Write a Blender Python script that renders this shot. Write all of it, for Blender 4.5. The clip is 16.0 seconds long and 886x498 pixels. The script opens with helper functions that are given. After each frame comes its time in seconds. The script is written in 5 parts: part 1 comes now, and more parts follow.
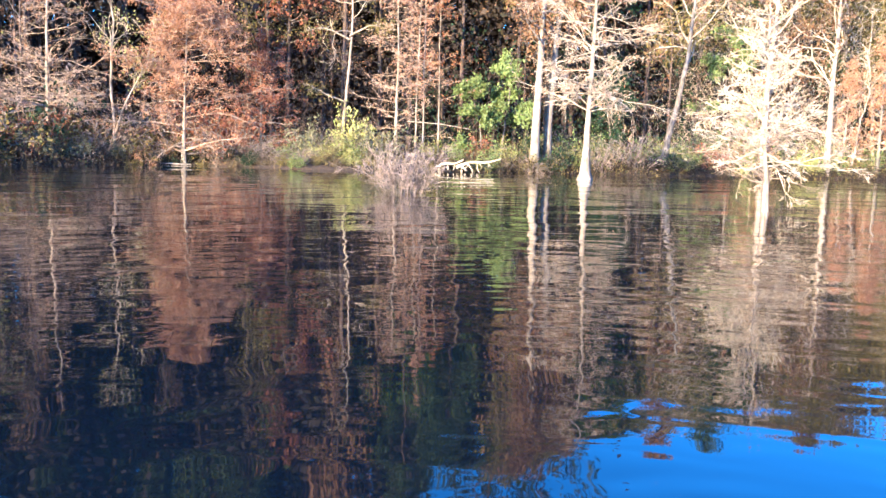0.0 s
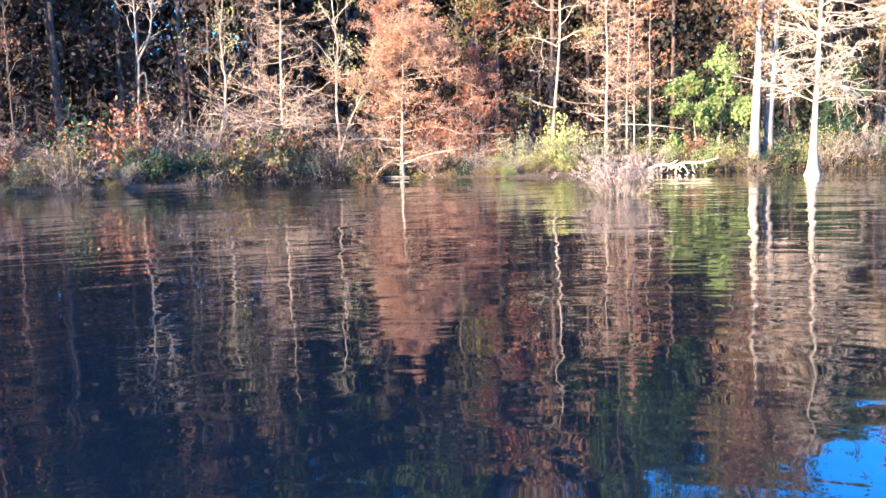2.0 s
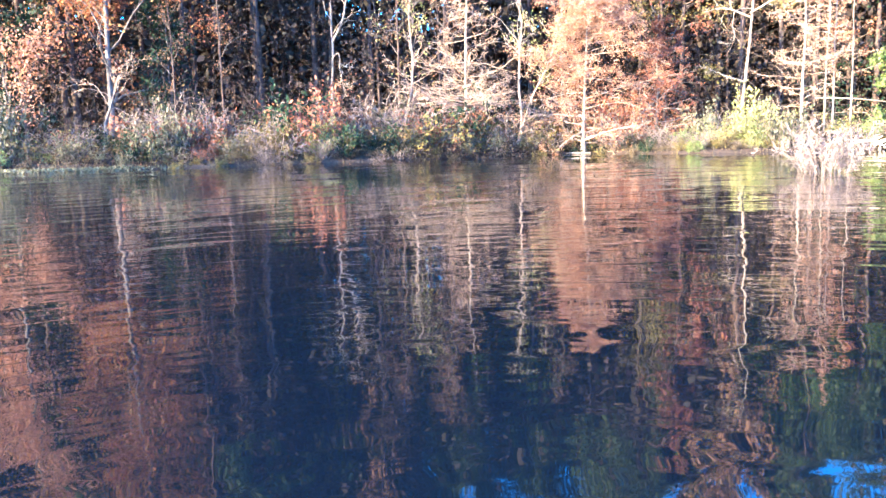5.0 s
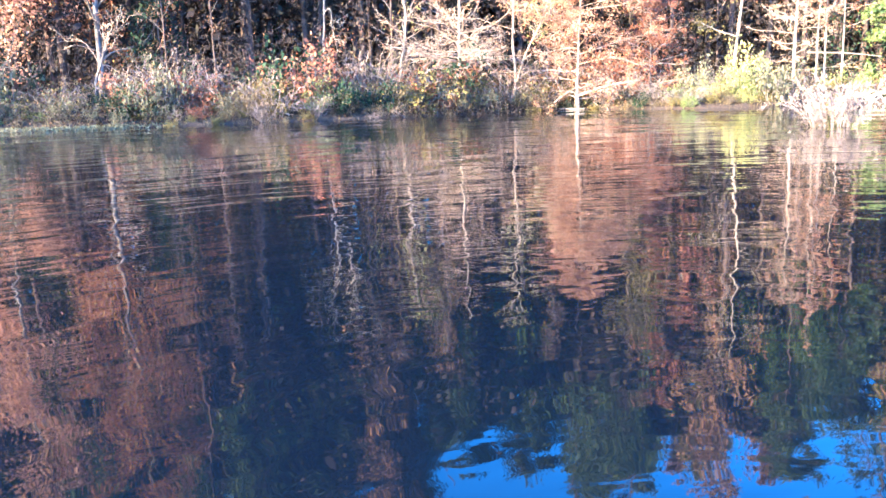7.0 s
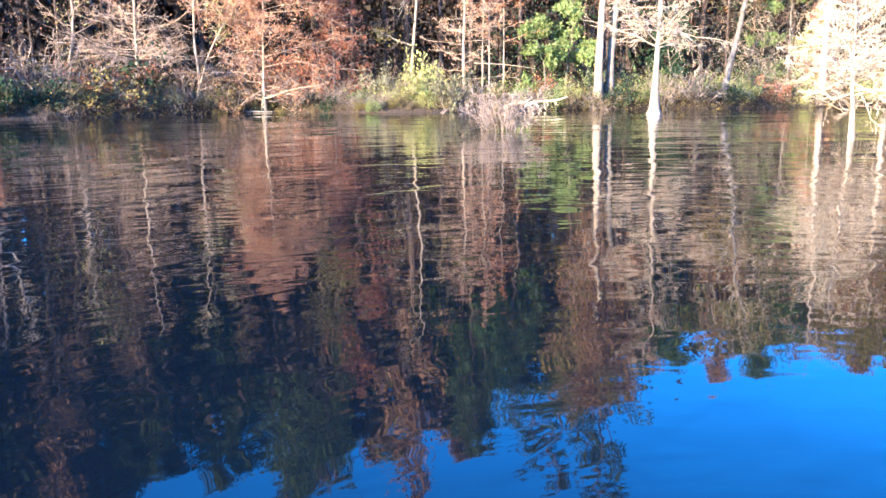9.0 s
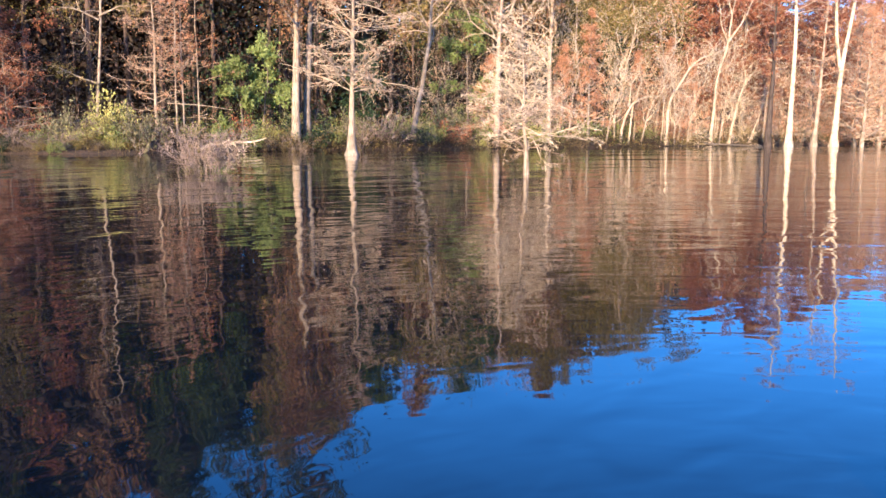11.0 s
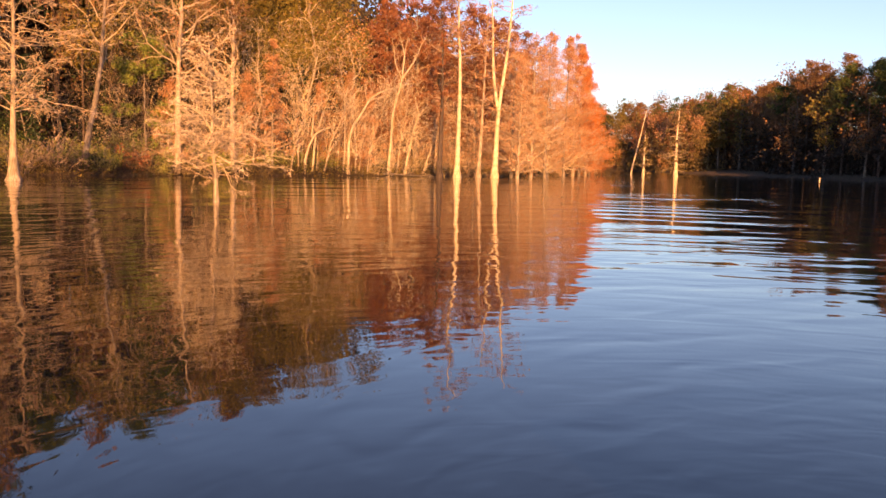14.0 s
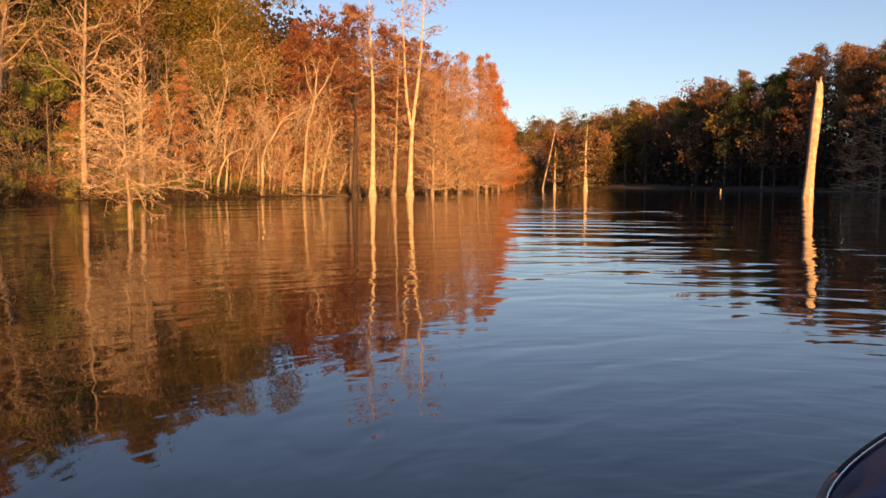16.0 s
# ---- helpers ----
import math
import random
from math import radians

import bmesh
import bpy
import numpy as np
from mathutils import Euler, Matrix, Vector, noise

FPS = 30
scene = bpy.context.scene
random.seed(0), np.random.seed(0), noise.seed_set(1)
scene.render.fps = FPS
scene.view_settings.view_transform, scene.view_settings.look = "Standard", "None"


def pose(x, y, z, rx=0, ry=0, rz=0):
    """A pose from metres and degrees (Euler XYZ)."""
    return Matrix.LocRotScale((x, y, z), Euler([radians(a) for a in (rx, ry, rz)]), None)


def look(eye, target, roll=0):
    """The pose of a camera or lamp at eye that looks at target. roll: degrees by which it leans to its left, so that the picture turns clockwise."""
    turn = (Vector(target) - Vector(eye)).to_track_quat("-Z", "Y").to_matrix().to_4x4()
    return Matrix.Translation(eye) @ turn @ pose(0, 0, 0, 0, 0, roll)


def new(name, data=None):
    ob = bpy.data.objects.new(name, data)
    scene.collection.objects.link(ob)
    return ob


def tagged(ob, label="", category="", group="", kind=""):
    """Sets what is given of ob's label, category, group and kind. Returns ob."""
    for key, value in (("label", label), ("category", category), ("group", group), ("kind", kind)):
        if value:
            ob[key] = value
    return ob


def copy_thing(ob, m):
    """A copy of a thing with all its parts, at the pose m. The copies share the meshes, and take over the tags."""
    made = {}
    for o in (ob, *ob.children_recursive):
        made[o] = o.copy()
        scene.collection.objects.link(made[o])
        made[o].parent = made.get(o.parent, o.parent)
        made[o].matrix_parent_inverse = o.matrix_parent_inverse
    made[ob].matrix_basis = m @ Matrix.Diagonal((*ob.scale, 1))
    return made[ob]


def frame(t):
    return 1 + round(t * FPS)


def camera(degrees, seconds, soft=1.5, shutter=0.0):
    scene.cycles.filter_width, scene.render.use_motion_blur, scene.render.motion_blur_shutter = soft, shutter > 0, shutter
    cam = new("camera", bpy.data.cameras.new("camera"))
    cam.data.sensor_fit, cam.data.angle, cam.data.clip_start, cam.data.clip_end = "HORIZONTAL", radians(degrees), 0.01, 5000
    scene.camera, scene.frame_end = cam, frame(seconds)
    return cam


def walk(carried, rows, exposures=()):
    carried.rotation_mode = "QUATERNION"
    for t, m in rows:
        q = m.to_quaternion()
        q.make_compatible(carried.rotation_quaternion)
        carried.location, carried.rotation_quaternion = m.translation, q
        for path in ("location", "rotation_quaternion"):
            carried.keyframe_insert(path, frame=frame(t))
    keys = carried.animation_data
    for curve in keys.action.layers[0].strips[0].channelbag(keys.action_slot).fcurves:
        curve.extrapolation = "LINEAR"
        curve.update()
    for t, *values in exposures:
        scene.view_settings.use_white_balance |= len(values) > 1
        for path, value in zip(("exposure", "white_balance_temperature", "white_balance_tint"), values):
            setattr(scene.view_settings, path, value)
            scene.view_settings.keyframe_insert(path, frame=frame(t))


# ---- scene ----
cam = camera(55.5, 16.0, soft=1.6)
PATH = [
    (0, (0.000, 0.000, 1.300), (-0.105, 9.926, 0.092), 1.58),
    (0.5, (-0.057, -0.102, 1.300), (-0.603, 9.801, 0.026), 1.05),
    (1, (-0.123, -0.225, 1.300), (-1.583, 9.588, 0.039), -0.33),
    (1.5, (-0.187, -0.341, 1.300), (-2.311, 9.363, 0.152), -1.11),
    (2, (-0.252, -0.442, 1.300), (-2.772, 9.168, 0.161), -1.28),
    (2.5, (-0.320, -0.552, 1.300), (-3.148, 8.968, 0.127), -1.27),
    (3, (-0.392, -0.687, 1.300), (-3.709, 8.676, 0.141), -1.41),
    (3.5, (-0.466, -0.816, 1.300), (-4.202, 8.380, 0.087), -1.90),
    (4, (-0.546, -0.944, 1.300), (-4.526, 8.142, 0.030), -2.06),
    (4.5, (-0.615, -1.093, 1.300), (-4.840, 7.878, 0.008), -1.58),
    (4.7, (-0.666, -1.158, 1.300), (-4.998, 7.758, -0.018), -1.34),
    (6.8, (-1.624, -1.832, 1.300), (-5.889, 7.029, -0.513), -1.98),
    (7, (-1.682, -1.879, 1.300), (-5.729, 7.073, -0.567), -1.67),
    (7.5, (-1.771, -1.965, 1.300), (-5.116, 7.252, -0.665), -0.92),
    (8, (-1.830, -2.032, 1.300), (-4.241, 7.457, -0.736), -0.63),
    (8.5, (-1.890, -2.118, 1.300), (-3.295, 7.575, -0.716), -0.42),
    (9, (-1.941, -2.228, 1.300), (-2.444, 7.579, -0.591), -0.32),
    (9.5, (-2.013, -2.322, 1.300), (-1.735, 7.519, -0.456), -0.18),
    (10, (-2.085, -2.425, 1.300), (-0.994, 7.383, -0.313), -0.15),
    (10.2, (-2.119, -2.466, 1.300), (-0.635, 7.299, -0.261), -0.12),
    (12.3, (-2.523, -2.951, 1.300), (2.286, 5.722, 0.016), 0.81),
    (12.5, (-2.552, -2.975, 1.300), (2.468, 5.578, 0.018), 0.84),
    (13, (-2.598, -2.982, 1.300), (3.054, 5.174, 0.058), 0.96),
    (13.5, (-2.658, -2.989, 1.300), (3.511, 4.788, 0.087), 1.40),
    (14, (-2.737, -3.014, 1.300), (3.515, 4.722, 0.270), 1.46),
    (14.5, (-2.852, -3.060, 1.300), (2.951, 5.045, 0.505), 0.89),
    (15, (-2.946, -3.109, 1.300), (2.926, 4.970, 0.798), 1.21),
    (15.5, (-3.003, -3.151, 1.300), (3.501, 4.425, 0.765), 1.39),
    (16, (-3.038, -3.187, 1.300), (3.967, 3.905, 0.501), 0.31),
]
walk(cam, [(t, look(eye, target, roll)) for t, eye, target, roll in PATH],
     exposures=[(0.0, 2.85, 4200, 0), (3.0, 3.55, 4250, 1), (4.7, 3.85, 4150, 0), (6.8, 4.0, 4150, 0), (8.3, 3.65, 4100, 0), (9.3, 2.85, 4150, 0), (10.2, 2.4, 4300, 2), (12.3, 1.48, 6400, 20), (13.0, 1.42, 8400, 30), (14.0, 1.45, 10400, 38), (16.0, 1.0, 11000, 31)])

# ---- world and sun ----
SUN_DIR = Vector((-0.53, -0.85, 0.0)).normalized()
SUN_EL = radians(12.5)
world = bpy.data.worlds.new("sky")
scene.world = world
world.use_nodes = True
wn = world.node_tree.nodes
sky = wn.new("ShaderNodeTexSky")
sky.sky_type = "NISHITA"
sky.sun_disc = False
sky.sun_elevation = SUN_EL
sky.sun_rotation = math.atan2(SUN_DIR.x, SUN_DIR.y)
sky.air_density, sky.dust_density, sky.ozone_density = 1.0, 0.6, 5.6
sky.altitude = 300
wn["Background"].inputs[1].default_value = 0.115
world.node_tree.links.new(sky.outputs[0], wn["Background"].inputs[0])
sun = new("sun", bpy.data.lights.new("sun", "SUN"))
sun.data.energy, sun.data.angle, sun.data.color = 5.0, radians(0.6), (1.0, 0.57, 0.24)
to_sun = Vector((SUN_DIR.x * math.cos(SUN_EL), SUN_DIR.y * math.cos(SUN_EL), math.sin(SUN_EL)))
sun.matrix_world = look(to_sun * 100, (0, 0, 0))


# ---- materials ----
def nodes_of(name):
    m = bpy.data.materials.new(name)
    m.use_nodes = True
    return m, m.node_tree.nodes, m.node_tree.links, m.node_tree.nodes["Principled BSDF"]


def ramp(n, stops):
    r = n.new("ShaderNodeValToRGB")
    while len(r.color_ramp.elements) < len(stops):
        r.color_ramp.elements.new(0.5)
    for e, (p, c) in zip(r.color_ramp.elements, stops):
        e.position, e.color = p, (*c, 1)
    return r


def bark(name, light, dark, scale=5.0, bump=0.5, stretch=0.14):
    """Bark with upright streaks, patches of stain and fine relief."""
    m, n, l, b = nodes_of(name)
    tc, mp = n.new("ShaderNodeTexCoord"), n.new("ShaderNodeMapping")
    mp.inputs["Scale"].default_value = (1, 1, stretch)
    l.new(tc.outputs["Object"], mp.inputs[0])
    fine, wide = n.new("ShaderNodeTexNoise"), n.new("ShaderNodeTexNoise")
    fine.inputs["Scale"].default_value, fine.inputs["Detail"].default_value = scale * 4, 6
    wide.inputs["Scale"].default_value, wide.inputs["Detail"].default_value = scale * 0.35, 3
    l.new(mp.outputs[0], fine.inputs[0])
    l.new(tc.outputs["Object"], wide.inputs[0])
    r = ramp(n, [(0.34, dark), (0.62, light)])
    l.new(fine.outputs[0], r.inputs[0])
    r2 = ramp(n, [(0.35, (0.62, 0.64, 0.6)), (0.62, (1, 1, 1))])
    l.new(wide.outputs[0], r2.inputs[0])
    mix = n.new("ShaderNodeMix")
    mix.data_type, mix.blend_type = "RGBA", "MULTIPLY"
    mix.inputs[0].default_value = 1.0
    l.new(r.outputs[0], mix.inputs[6])
    l.new(r2.outputs[0], mix.inputs[7])
    l.new(mix.outputs[2], b.inputs["Base Color"])
    b.inputs["Roughness"].default_value = 0.9
    b.inputs["Specular IOR Level"].default_value = 0.2
    bp = n.new("ShaderNodeBump")
    bp.inputs["Strength"].default_value, bp.inputs["Distance"].default_value = bump, 0.04
    l.new(fine.outputs[0], bp.inputs["Height"])
    l.new(bp.outputs[0], b.inputs["Normal"])
    return m


def leaf(name, colours, through_light=0.35):
    """Leaves: each island takes its own hue, light shows through the blade."""
    m, n, l, b = nodes_of(name)
    geo = n.new("ShaderNodeNewGeometry")
    r = ramp(n, [(i / max(1, len(colours) - 1), c) for i, c in enumerate(colours)])
    l.new(geo.outputs["Random Per Island"], r.inputs[0])
    info = n.new("ShaderNodeObjectInfo")
    hs = n.new("ShaderNodeHueSaturation")
    mr = n.new("ShaderNodeMapRange")
    mr.inputs["To Min"].default_value, mr.inputs["To Max"].default_value = 0.78, 1.2
    l.new(info.outputs["Random"], mr.inputs[0])
    l.new(mr.outputs[0], hs.inputs["Value"])
    l.new(r.outputs[0], hs.inputs["Color"])
    l.new(hs.outputs[0], b.inputs["Base Color"])
    b.inputs["Roughness"].default_value = 0.7
    b.inputs["Specular IOR Level"].default_value = 0.25
    tr = n.new("ShaderNodeBsdfTranslucent")
    l.new(hs.outputs[0], tr.inputs[0])
    mx = n.new("ShaderNodeMixShader")
    mx.inputs[0].default_value = through_light
    out = n["Material Output"]
    l.new(b.outputs[0], mx.inputs[1])
    l.new(tr.outputs[0], mx.inputs[2])
    l.new(mx.outputs[0], out.inputs[0])
    return m


PALE = bark("pale_cypress_bark", (0.41, 0.34, 0.265), (0.2, 0.155, 0.12))
GREY = bark("grey_bark", (0.25, 0.215, 0.185), (0.11, 0.09, 0.075))
PINEBARK = bark("pine_bark", (0.14, 0.1, 0.082), (0.055, 0.042, 0.036), 6, 0.9)
BLEACHED = bark("bleached_wood", (0.68, 0.58, 0.43), (0.4, 0.33, 0.24), 7, 0.7, 0.08)
CREAM = bark("cream_dead_wood", (0.54, 0.45, 0.335), (0.3, 0.24, 0.175), 7, 0.7, 0.1)
# bark colour darkened to stand for a trunk in shadow
SHADOWBARK = bark("shadow_coloured_bark", (0.09, 0.07, 0.06), (0.035, 0.028, 0.025))
TWIG_PALE = bark("pale_twigs", (0.56, 0.46, 0.345), (0.36, 0.285, 0.21), 9, 0.1, 1)
TWIG_CREAM = bark("cream_twigs", (0.68, 0.57, 0.42), (0.46, 0.37, 0.27), 9, 0.1, 1)
TWIG_PINK = bark("pinkish_brown_twigs", (0.51, 0.39, 0.29), (0.31, 0.225, 0.165), 9, 0.1, 1)
TWIG_MAUVE = bark("mauve_grey_twigs", (0.33, 0.26, 0.22), (0.2, 0.155, 0.135), 9, 0.1, 1)
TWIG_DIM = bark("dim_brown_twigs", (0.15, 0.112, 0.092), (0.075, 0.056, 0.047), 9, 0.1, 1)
TWIG_GREY = bark("grey_twigs", (0.24, 0.2, 0.175), (0.12, 0.1, 0.085), 9, 0.1, 1)

RUST = leaf("rust_needles", [(0.28, 0.135, 0.072), (0.44, 0.23, 0.125), (0.54, 0.31, 0.18), (0.4, 0.245, 0.145)])
RED = leaf("red_brown_needles", [(0.15, 0.06, 0.038), (0.26, 0.105, 0.058), (0.34, 0.15, 0.078), (0.2, 0.095, 0.055)])
FLAME = leaf("orange_red_needles", [(0.32, 0.1, 0.04), (0.48, 0.165, 0.06), (0.56, 0.23, 0.09), (0.4, 0.15, 0.065)])
ORANGE = leaf("orange_leaves", [(0.27, 0.095, 0.04), (0.36, 0.17, 0.06), (0.22, 0.075, 0.045), (0.35, 0.24, 0.08)])
OLIVE = leaf("olive_leaves", [(0.08, 0.085, 0.025), (0.18, 0.15, 0.042), (0.27, 0.2, 0.062), (0.14, 0.135, 0.042)])
BROWN = leaf("brown_leaves", [(0.11, 0.06, 0.033), (0.19, 0.105, 0.055), (0.25, 0.14, 0.07), (0.1, 0.075, 0.035)], 0.2)
GREEN = leaf("green_leaves", [(0.1, 0.15, 0.035), (0.2, 0.26, 0.075), (0.29, 0.34, 0.11), (0.12, 0.16, 0.045)])
EVERGREEN = leaf("evergreen_leaves", [(0.011, 0.023, 0.011), (0.02, 0.04, 0.017), (0.034, 0.055, 0.022)], 0.15)
# near-black leaf colour that stands in for shade, not a leaf's own tone
SHADE_LEAF = leaf("shade_coloured_leaves", [(0.02, 0.015, 0.012), (0.038, 0.027, 0.021), (0.026, 0.025, 0.016), (0.058, 0.038, 0.029)], 0.1)
NEEDLE = leaf("pine_needles", [(0.03, 0.06, 0.02), (0.055, 0.085, 0.025), (0.09, 0.11, 0.035)], 0.25)
YELLOW = leaf("yellow_green_leaves", [(0.2, 0.25, 0.06), (0.36, 0.36, 0.1), (0.45, 0.41, 0.14), (0.16, 0.19, 0.06)])
SAGE = leaf("grey_green_leaves", [(0.09, 0.095, 0.05), (0.16, 0.16, 0.085), (0.24, 0.225, 0.135), (0.065, 0.07, 0.035)])
TAN = leaf("tan_dry_leaves", [(0.15, 0.112, 0.05), (0.25, 0.19, 0.09), (0.1, 0.075, 0.035), (0.21, 0.17, 0.07)])


def water_material():
    """Dark lake water: a slow swell, short crossing ripples, and fine rings that spread from the drifting boat."""
    m, n, l, b = nodes_of("lake_water")
    b.inputs["Base Color"].default_value = (0.004, 0.0068, 0.0115, 1)
    b.inputs["Roughness"].default_value = 0.02
    b.inputs["IOR"].default_value = 1.4
    tc = n.new("ShaderNodeTexCoord")

    def math_node(kind, a, c):
        q = n.new("ShaderNodeMath")
        q.operation = kind
        for slot, v in enumerate((a, c)):
            if isinstance(v, (int, float)):
                q.inputs[slot].default_value = v
            else:
                l.new(v, q.inputs[slot])
        return q.outputs[0]

    def waves(vector, height, detail=1.0, warp=0.5):
        nz = n.new("ShaderNodeTexNoise")
        nz.inputs["Scale"].default_value, nz.inputs["Detail"].default_value, nz.inputs["Distortion"].default_value = 1.0, detail, warp
        l.new(vector, nz.inputs[0])
        return math_node("MULTIPLY", nz.outputs[0], height)

    def plain(size, turn):
        mp = n.new("ShaderNodeMapping")
        mp.vector_type = "TEXTURE"
        mp.inputs["Scale"].default_value, mp.inputs["Rotation"].default_value = (*size, 1), (0, 0, radians(turn))
        l.new(tc.outputs["Object"], mp.inputs[0])
        return mp.outputs[0]

    off = n.new("ShaderNodeVectorMath")
    off.operation = "SUBTRACT"
    off.inputs[1].default_value = (-1.6, -2.0, 0)
    l.new(tc.outputs["Object"], off.inputs[0])
    size = n.new("ShaderNodeVectorMath")
    size.operation = "LENGTH"
    l.new(off.outputs[0], size.inputs[0])
    xyz = n.new("ShaderNodeSeparateXYZ")
    l.new(off.outputs[0], xyz.inputs[0])
    ang = math_node("ARCTAN2", xyz.outputs[1], xyz.outputs[0])

    def rings(length, sweep):
        v = n.new("ShaderNodeCombineXYZ")
        l.new(math_node("DIVIDE", size.outputs["Value"], length), v.inputs[0])
        l.new(math_node("MULTIPLY", ang, sweep), v.inputs[1])
        return v.outputs[0]

    def spread(step, sweep, start):
        """Rings whose wavelength grows with their distance from the boat: step times (distance + 2)."""
        v = n.new("ShaderNodeCombineXYZ")
        out = math_node("DIVIDE", math_node("LOGARITHM", math_node("ADD", size.outputs["Value"], 2.0), math.e), step)
        l.new(math_node("ADD", out, math_node("MULTIPLY", ang, sweep * 0.35)), v.inputs[0])
        l.new(math_node("ADD", math_node("MULTIPLY", ang, sweep), math_node("MULTIPLY", out, 0.22)), v.inputs[1])
        v.inputs[2].default_value = start
        return v.outputs[0]

    away = math_node("ADD", size.outputs["Value"], 2.0)
    patch = ramp(n, [(0.4, (0.5, 0.5, 0.5)), (0.62, (1, 1, 1))])
    big = n.new("ShaderNodeTexNoise")
    big.inputs["Scale"].default_value = 0.11
    l.new(tc.outputs["Object"], big.inputs[0])
    l.new(big.outputs[0], patch.inputs[0])
    # the wake crosses the open reach towards the snags
    reach = ramp(n, [(0.555, (0, 0, 0)), (0.58, (1, 1, 1)), (0.61, (1, 1, 1)), (0.635, (0, 0, 0))])
    l.new(math_node("ADD", math_node("DIVIDE", ang, 6.2832), 0.5), reach.inputs[0])
    fade = ramp(n, [(0.13, (0, 0, 0)), (0.26, (1, 1, 1)), (0.6, (1, 1, 1)), (0.9, (0.1, 0.1, 0.1))])
    l.new(math_node("DIVIDE", size.outputs["Value"], 60.0), fade.inputs[0])
    wake = math_node("MULTIPLY", math_node("MULTIPLY", waves(rings(1.25, 3.5), 0.06, 0.4, 0.3), reach.outputs[0]), fade.outputs[0])
    # short ripples die out close to the hull
    calm = ramp(n, [(0.06, (0.3, 0.3, 0.3)), (0.17, (1, 1, 1))])
    l.new(math_node("DIVIDE", size.outputs["Value"], 60.0), calm.inputs[0])
    fine = math_node("MULTIPLY", math_node("MULTIPLY", waves(spread(0.042, 7.0, 0.0), 0.0013, 1, 0.7), patch.outputs[0]), math_node("MULTIPLY", away, calm.outputs[0]))
    smooth = ramp(n, [(0.1, (0.55, 0.55, 0.55)), (0.26, (1, 1, 1))])
    l.new(math_node("DIVIDE", size.outputs["Value"], 60.0), smooth.inputs[0])
    slow = math_node("MULTIPLY", math_node("MULTIPLY", waves(spread(0.12, 6.5, 7.0), 0.0018, 0.6, 0.85), smooth.outputs[0]), away)
    total = math_node("ADD", math_node("ADD", slow, fine), wake)
    bp = n.new("ShaderNodeBump")
    bp.inputs["Strength"].default_value, bp.inputs["Distance"].default_value = 1.0, 1.0
    l.new(total, bp.inputs["Height"])
    l.new(bp.outputs[0], b.inputs["Normal"])
    return m


def ground_material():
    m, n, l, b = nodes_of("leaf_litter_soil")
    tc = n.new("ShaderNodeTexCoord")
    a, c = n.new("ShaderNodeTexNoise"), n.new("ShaderNodeTexVoronoi")
    a.inputs["Scale"].default_value, a.inputs["Detail"].default_value = 0.6, 6
    c.inputs["Scale"].default_value = 9
    l.new(tc.outputs["Object"], a.inputs[0])
    l.new(tc.outputs["Object"], c.inputs[0])
    r = ramp(n, [(0.3, (0.03, 0.025, 0.018)), (0.5, (0.065, 0.046, 0.03)), (0.7, (0.05, 0.046, 0.023))])
    l.new(a.outputs[0], r.inputs[0])
    sep = n.new("ShaderNodeSeparateColor")
    l.new(c.outputs["Color"], sep.inputs[0])
    r2 = ramp(n, [(0.0, (0.55, 0.5, 0.45)), (1.0, (1.35, 1.2, 1.0))])
    l.new(sep.outputs[0], r2.inputs[0])
    mix = n.new("ShaderNodeMix")
    mix.data_type, mix.blend_type = "RGBA", "MULTIPLY"
    mix.inputs[0].default_value = 1.0
    l.new(r.outputs[0], mix.inputs[6])
    l.new(r2.outputs[0], mix.inputs[7])
    l.new(mix.outputs[2], b.inputs["Base Color"])
    b.inputs["Roughness"].default_value = 0.95
    bp = n.new("ShaderNodeBump")
    bp.inputs["Strength"].default_value, bp.inputs["Distance"].default_value = 0.8, 0.05
    l.new(c.outputs["Distance"], bp.inputs["Height"])
    l.new(bp.outputs[0], b.inputs["Normal"])
    return m


# ---- mesh helpers ----
def unit(v):
    return v / np.maximum(np.linalg.norm(v, axis=-1, keepdims=True), 1e-9)


def tubes(P, R, sides):
    """Tapered tubes along the paths P (n, k, 3) with radii R (n, k): points and quads."""
    n, k, _ = P.shape
    T = unit(np.gradient(P, axis=1))
    ref = np.where(np.abs(unit(P[:, -1:] - P[:, :1])[..., 2:]) > 0.8, [[[1.0, 0, 0]]], [[[0, 0, 1.0]]])
    U = unit(np.cross(T, ref))
    V = np.cross(T, U)
    a = np.arange(sides) * 2 * np.pi / sides
    ring = P[:, :, None] + R[:, :, None, None] * (np.cos(a)[:, None] * U[:, :, None] + np.sin(a)[:, None] * V[:, :, None])
    i = np.arange(n)[:, None, None] * k * sides + np.arange(k - 1)[None, :, None] * sides
    j = np.arange(sides)[None, None, :]
    j2 = (j + 1) % sides
    Q = np.stack([i + j, i + j2, i + sides + j2, i + sides + j], -1).reshape(-1, 4)
    return ring.reshape(-1, 3), Q


def slivers(rng, P, R):
    """Twigs too thin for a tube: one long thin blade each, bent at its middle."""
    n, k, _ = P.shape
    a, b, c = P[:, 0], P[:, k // 2], P[:, -1]
    s = unit(np.cross(c - a, rng.normal(size=(n, 3)))) * R[:, :1] * 1.2
    V = np.stack([a, b + s, c, b - s], 1).reshape(-1, 3)
    return V, np.arange(4 * n).reshape(-1, 4)


